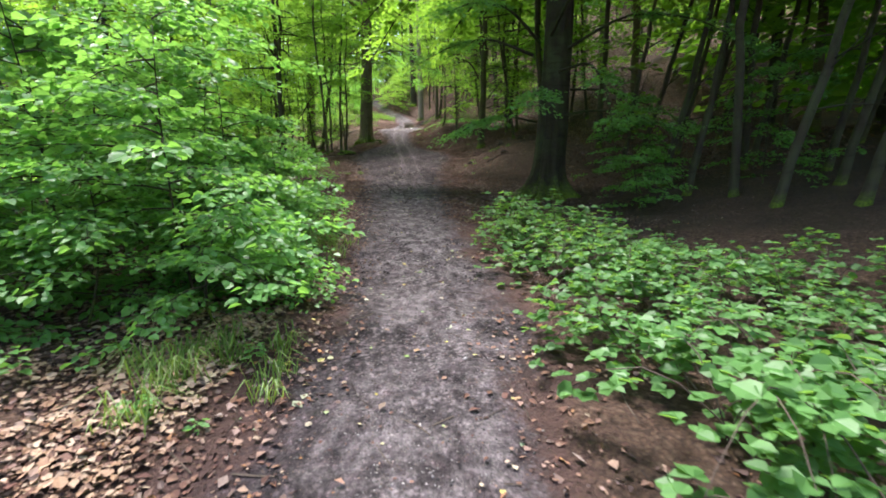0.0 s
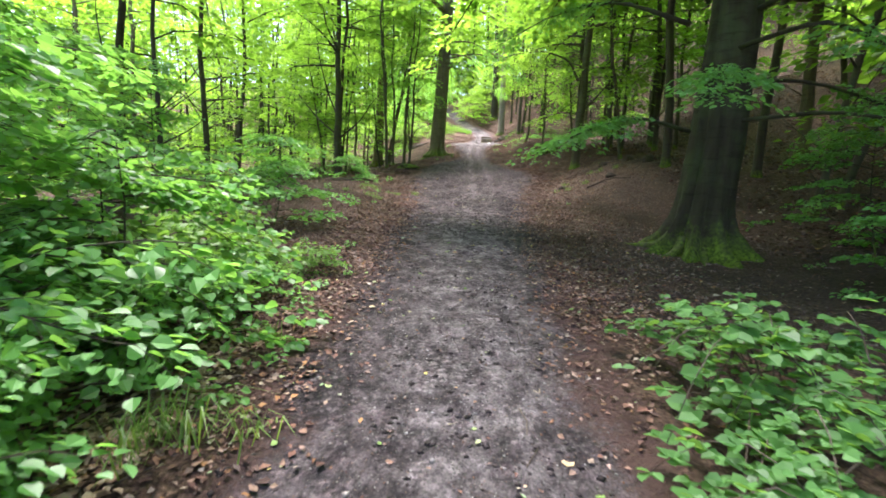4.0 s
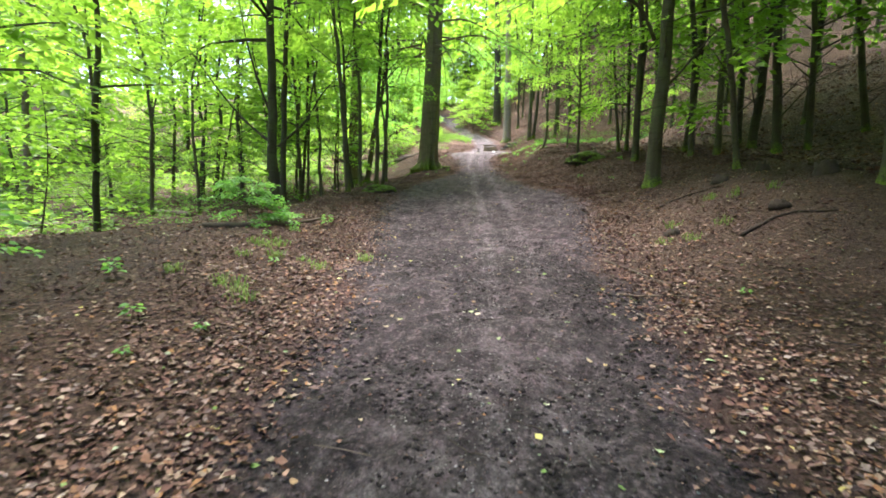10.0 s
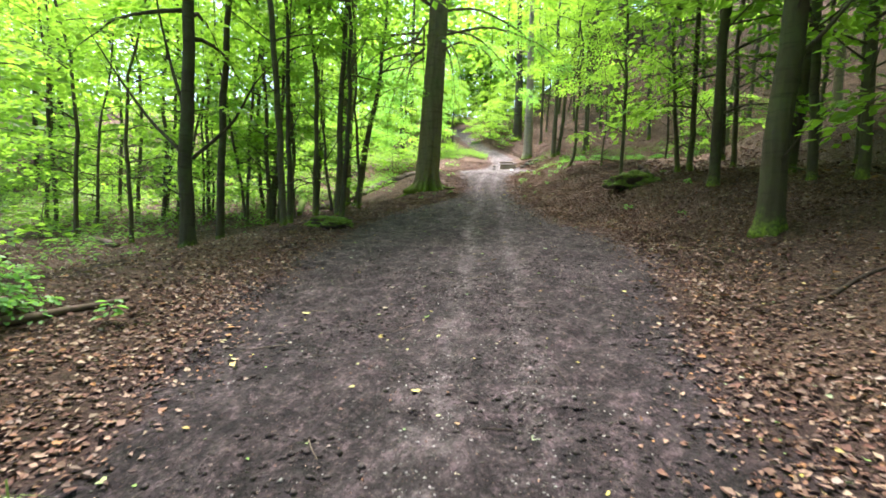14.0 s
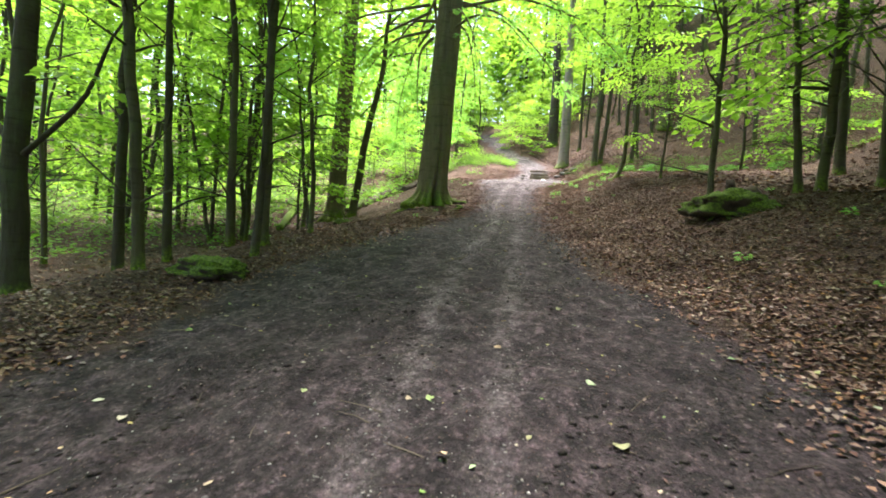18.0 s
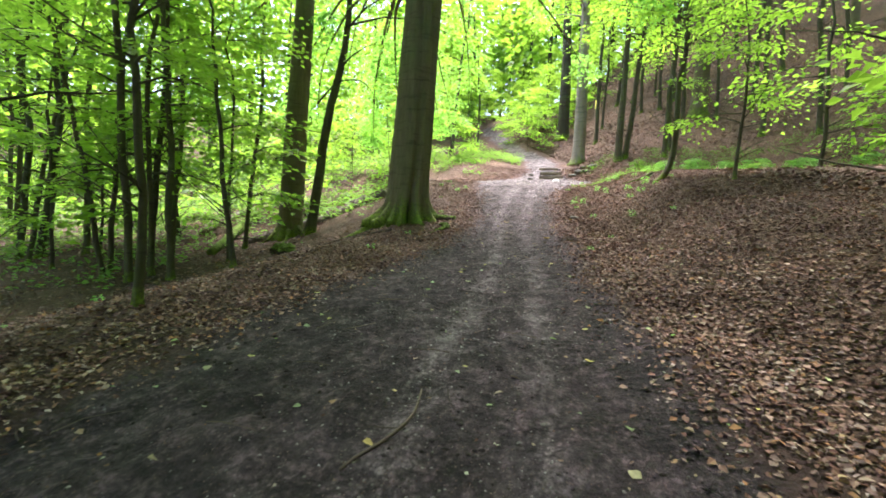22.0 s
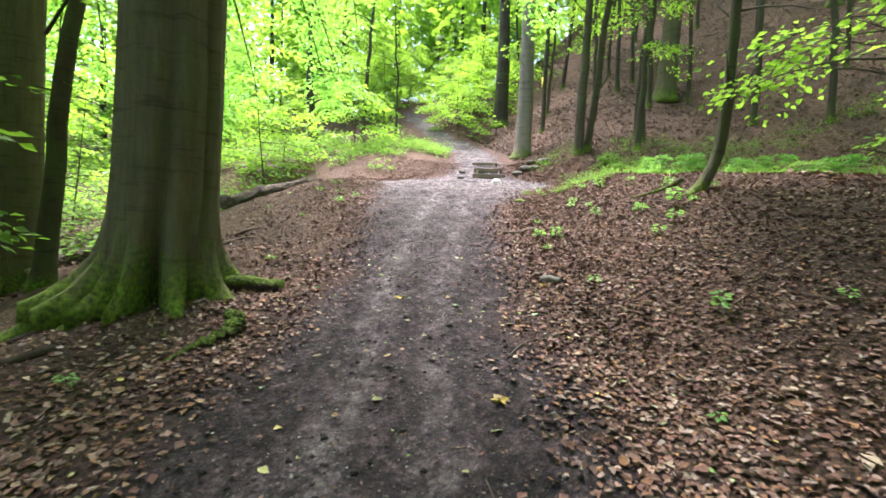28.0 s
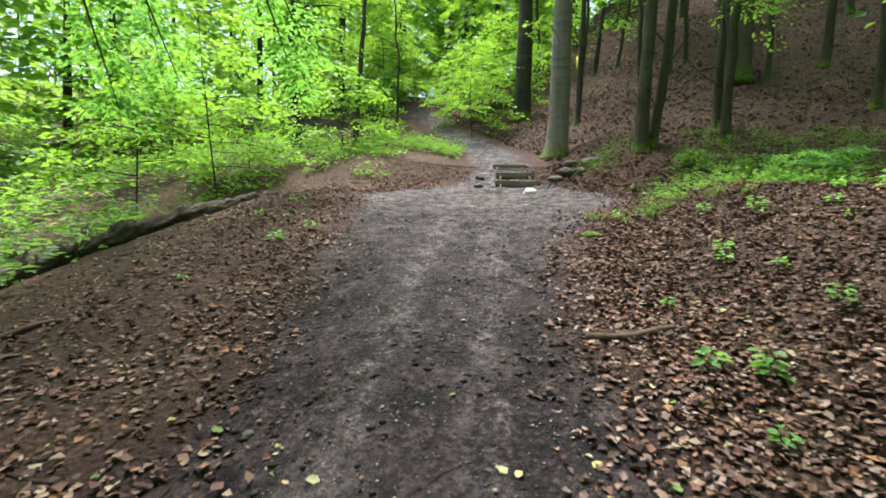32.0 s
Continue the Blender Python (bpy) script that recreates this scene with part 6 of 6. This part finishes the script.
log("fallen_branch", [(-6.8, 39.65), (-6.35, 39.75)], [0.03, 0.02], DEAD_WOOD, "dark stick lying on the litter slope", "branch", 0.0, 7)
log("fallen_branch", [(-2.9, 28.6), (-2.72, 29.1), (-2.8, 29.5)], [0.010, 0.012, 0.006], TWIG, "thin forked twig lying on the trail", "branch", 0.0, 6)
log("fallen_branch", [(-5.95, 31.6), (-6.35, 32.6), (-6.1, 33.8), (-6.2, 34.6), (-5.7, 35.8)], [0.008, 0.014, 0.018, 0.026, 0.04], ROTTEN, "bare surface root running down the slope", "root", -0.01, 8)
log("fallen_branch", [(-7.9, 33.2), (-7.3, 34.0), (-7.25, 34.9), (-6.8, 35.6), (-6.3, 36.5)], [0.008, 0.013, 0.018, 0.024, 0.04], ROTTEN, "bare surface root running down the slope", "root", -0.01, 8)


def roots(tree_ob, x, y, specs):
    """Surface roots that spread from a trunk, as parts of its tree."""
    base = float(terrain(x, y)) - 0.05
    for turn, ln, r0, bend in specs:
        r0 = r0 * 0.72
        s = np.linspace(0, 1, 10)
        a = radians(turn) + bend * s
        rad = 0.34 + np.cumsum(np.full(10, ln / 10))
        px, py = np.cos(a) * rad, np.sin(a) * rad
        rr = r0 * (1 - 0.85 * s)
        z = floor_at(x + px, y + py) - base + rr * 0.1 + 0.30 * np.exp(-s * 6) - 0.05 * s
        part("root", mesh_from("root", *tube(np.column_stack([px, py, z]), rr, 9, 0.12, gen), BIG_BARK, True), tree_ob, "mossy surface root")


roots(T1, -5.88, 37.1, [(229, 1.5, 0.20, -0.12), (250, 0.8, 0.15, 0.1), (268, 0.5, 0.12, 0.1), (195, 0.8, 0.12, 0.3), (318, 0.35, 0.13, 0.1), (352, 0.6, 0.13, 0.15), (22, 0.9, 0.15, 0.1), (15, 0.9, 0.10, 0.2), (100, 0.9, 0.10, 0.0), (150, 1.0, 0.10, 0.2)])
roots(R0, 3.15, 14.3, [(160, 0.9, 0.12, 0.2), (182, 1.3, 0.13, -0.2), (203, 1.0, 0.11, 0.15), (222, 1.3, 0.13, 0.1), (245, 0.9, 0.11, 0.1), (262, 1.1, 0.12, -0.1), (285, 0.8, 0.10, 0.2), (315, 1.0, 0.11, 0.2), (20, 0.8, 0.10, 0), (90, 0.8, 0.10, 0)])
roots(T2, -10.85, 39.7, [(220, 0.9, 0.09, 0.2), (300, 0.9, 0.09, -0.2), (345, 0.8, 0.08, 0.2)])

log("fallen_log", [(-11.9, 39.0), (-11.3, 40.4), (-10.4, 41.9), (-9.7, 43.0), (-8.6, 44.6), (-7.9, 45.4)], [0.13, 0.19, 0.17, 0.21, 0.16, 0.07], OLD_LOG, "dark rotting log along the edge of the bank", "log", -0.06, 34, 0.55)
log("mossy_root", [(-4.86, 36.6), (-4.68, 36.47), (-4.62, 36.27), (-4.74, 35.97), (-4.86, 35.7)], [0.035, 0.065, 0.06, 0.03, 0.01], MOSSY_WOOD, "moss-covered root knuckle beside the trail", "root", -0.012, 10, 0.8)
log("root_stub", [(-5.3, 37.25), (-5.05, 37.3), (-4.85, 37.27), (-4.7, 37.25)], [0.13, 0.085, 0.07, 0.075], MOSSY_WOOD, "mossy root stub with a sawn pale end", "root", 0.0, 14, 0.3)


def dead_stump(x, y, high, wide, seed):
    """A low rotten stump with a jagged top."""
    r = np.random.default_rng(seed)
    v, f = tube([(0, 0, -0.08), (0, 0, 0.02), (0.01, 0, high * 0.5), (0.02, 0.01, high)], [wide * 1.5, wide * 1.25, wide, wide * 0.85], 14, 0.3, r)
    v[-14:, 2] += r.uniform(-0.45, 0.35, 14) * high
    root = part("dead_stump", mesh_from("dead_stump", v, f, ROTTEN, True))
    root.matrix_basis = pose(x, y, float(terrain(x, y)), r.uniform(-12, 12), r.uniform(-12, 12), r.uniform(0, 360))
    return tagged(root, "low dark rotten stump among the dead leaves", "stump", "rotten stumps")


for n, (x, y, h, w) in enumerate(((2.9, 23.3, 0.14, 0.13), (4.16, 22.15, 0.2, 0.16), (3.9, 23.8, 0.14, 0.11), (1.24, 20.8, 0.05, 0.1), (2.7, 20.7, 0.09, 0.12), (1.9, 33.2, 0.22, 0.09))):
    dead_stump(x, y, h, w, 300 + n)
log("fallen_branch", [(1.9, 20.0), (2.5, 20.3), (3.2, 20.2)], [0.03, 0.026, 0.012], ROTTEN, "dark rotten branch lying on the litter", "branch", 0.0, 7)
log("fallen_branch", [(1.5, 22.6), (2.1, 23.0), (2.8, 22.9)], [0.022, 0.02, 0.01], ROTTEN, "dark rotten branch lying on the litter", "branch", 0.0, 7)


def broad_leaf(x, y, size, lobes, material, label, seed):
    """One fallen leaf: a cupped blade, lobed or plain, and its stalk."""
    r = np.random.default_rng(seed)
    a = np.linspace(0, 2 * math.pi, 41)[:-1]
    rim = size * 0.5 * ((0.72 + 0.28 * np.cos(lobes * a)) if lobes else (0.78 + 0.22 * np.cos(2 * a)))
    rings = [np.column_stack([rim * f * np.cos(a), rim * f * np.sin(a), 0.10 * size * f * f * (1 + np.cos(2 * a + r.random() * 6))]) for f in (0.35, 0.7, 1.0)]
    v = np.concatenate([np.zeros((1, 3))] + rings)
    k, nxt = np.arange(40), (np.arange(40) + 1) % 40
    quads = np.concatenate([np.column_stack([1 + 40 * m + k, 41 + 40 * m + k, 41 + 40 * m + nxt, 1 + 40 * m + nxt]) for m in (0, 1)])
    root = part("fallen_leaf", mesh_from("fallen_leaf", v, [np.column_stack([0 * k, 1 + k, 1 + nxt]), quads], material, True))
    part("stalk", mesh_from("stalk", *tube([(0.3 * size, 0, 0.004), (0.7 * size, 0.04 * size, 0.01), (0.95 * size, 0.12 * size, 0.004)], [0.0016, 0.0014, 0.0012], 5), TWIG, True), root)
    root.matrix_basis = pose(x, y, float(floor_at(np.array([x]), np.array([y]))[0]) + 0.010, r.uniform(-8, 8), r.uniform(-8, 8), r.uniform(0, 360))
    return tagged(root, label, "leaf", "large fallen leaves")


for n, (x, y) in enumerate(((-3.49, 37.29), (-2.09, 37.79), (-2.47, 35.65))):
    broad_leaf(x, y, 0.12, 5, YELLOW_LEAF, "lobed yellow leaf fallen on the trail", 500 + n)
for n, (x, y) in enumerate(((-2.75, 27.01), (-1.26, 26.9), (-0.85, 24.73), (-3.15, 32.22), (-3.39, 32.91), (-1.94, 32.91), (-1.74, 10.1), (-0.71, 10.55))):
    broad_leaf(x, y, 0.085, 0, FRESH, "pale green leaf fallen on the dark trail", 520 + n)
stone(-3.77, 39.97, (0.032, 0.022), 0.014, STONE, "small grey stone lying on the trail", 30)
stone(-4.32, 38.88, (0.03, 0.024), 0.014, STONE, "small grey stone lying on the trail", 75)
log("fallen_branch", [(-2.45, 36.2), (-2.3, 36.5), (-2.0, 36.65), (-1.75, 36.6)], [0.004, 0.007, 0.006, 0.003], TWIG, "thin curved twig lying on the litter bank", "branch", 0.01, 6)
log("fallen_branch", [(-2.2, 37.1), (-1.95, 36.9), (-1.8, 36.55)], [0.004, 0.006, 0.003], TWIG, "thin curved twig lying on the litter bank", "branch", 0.01, 6)
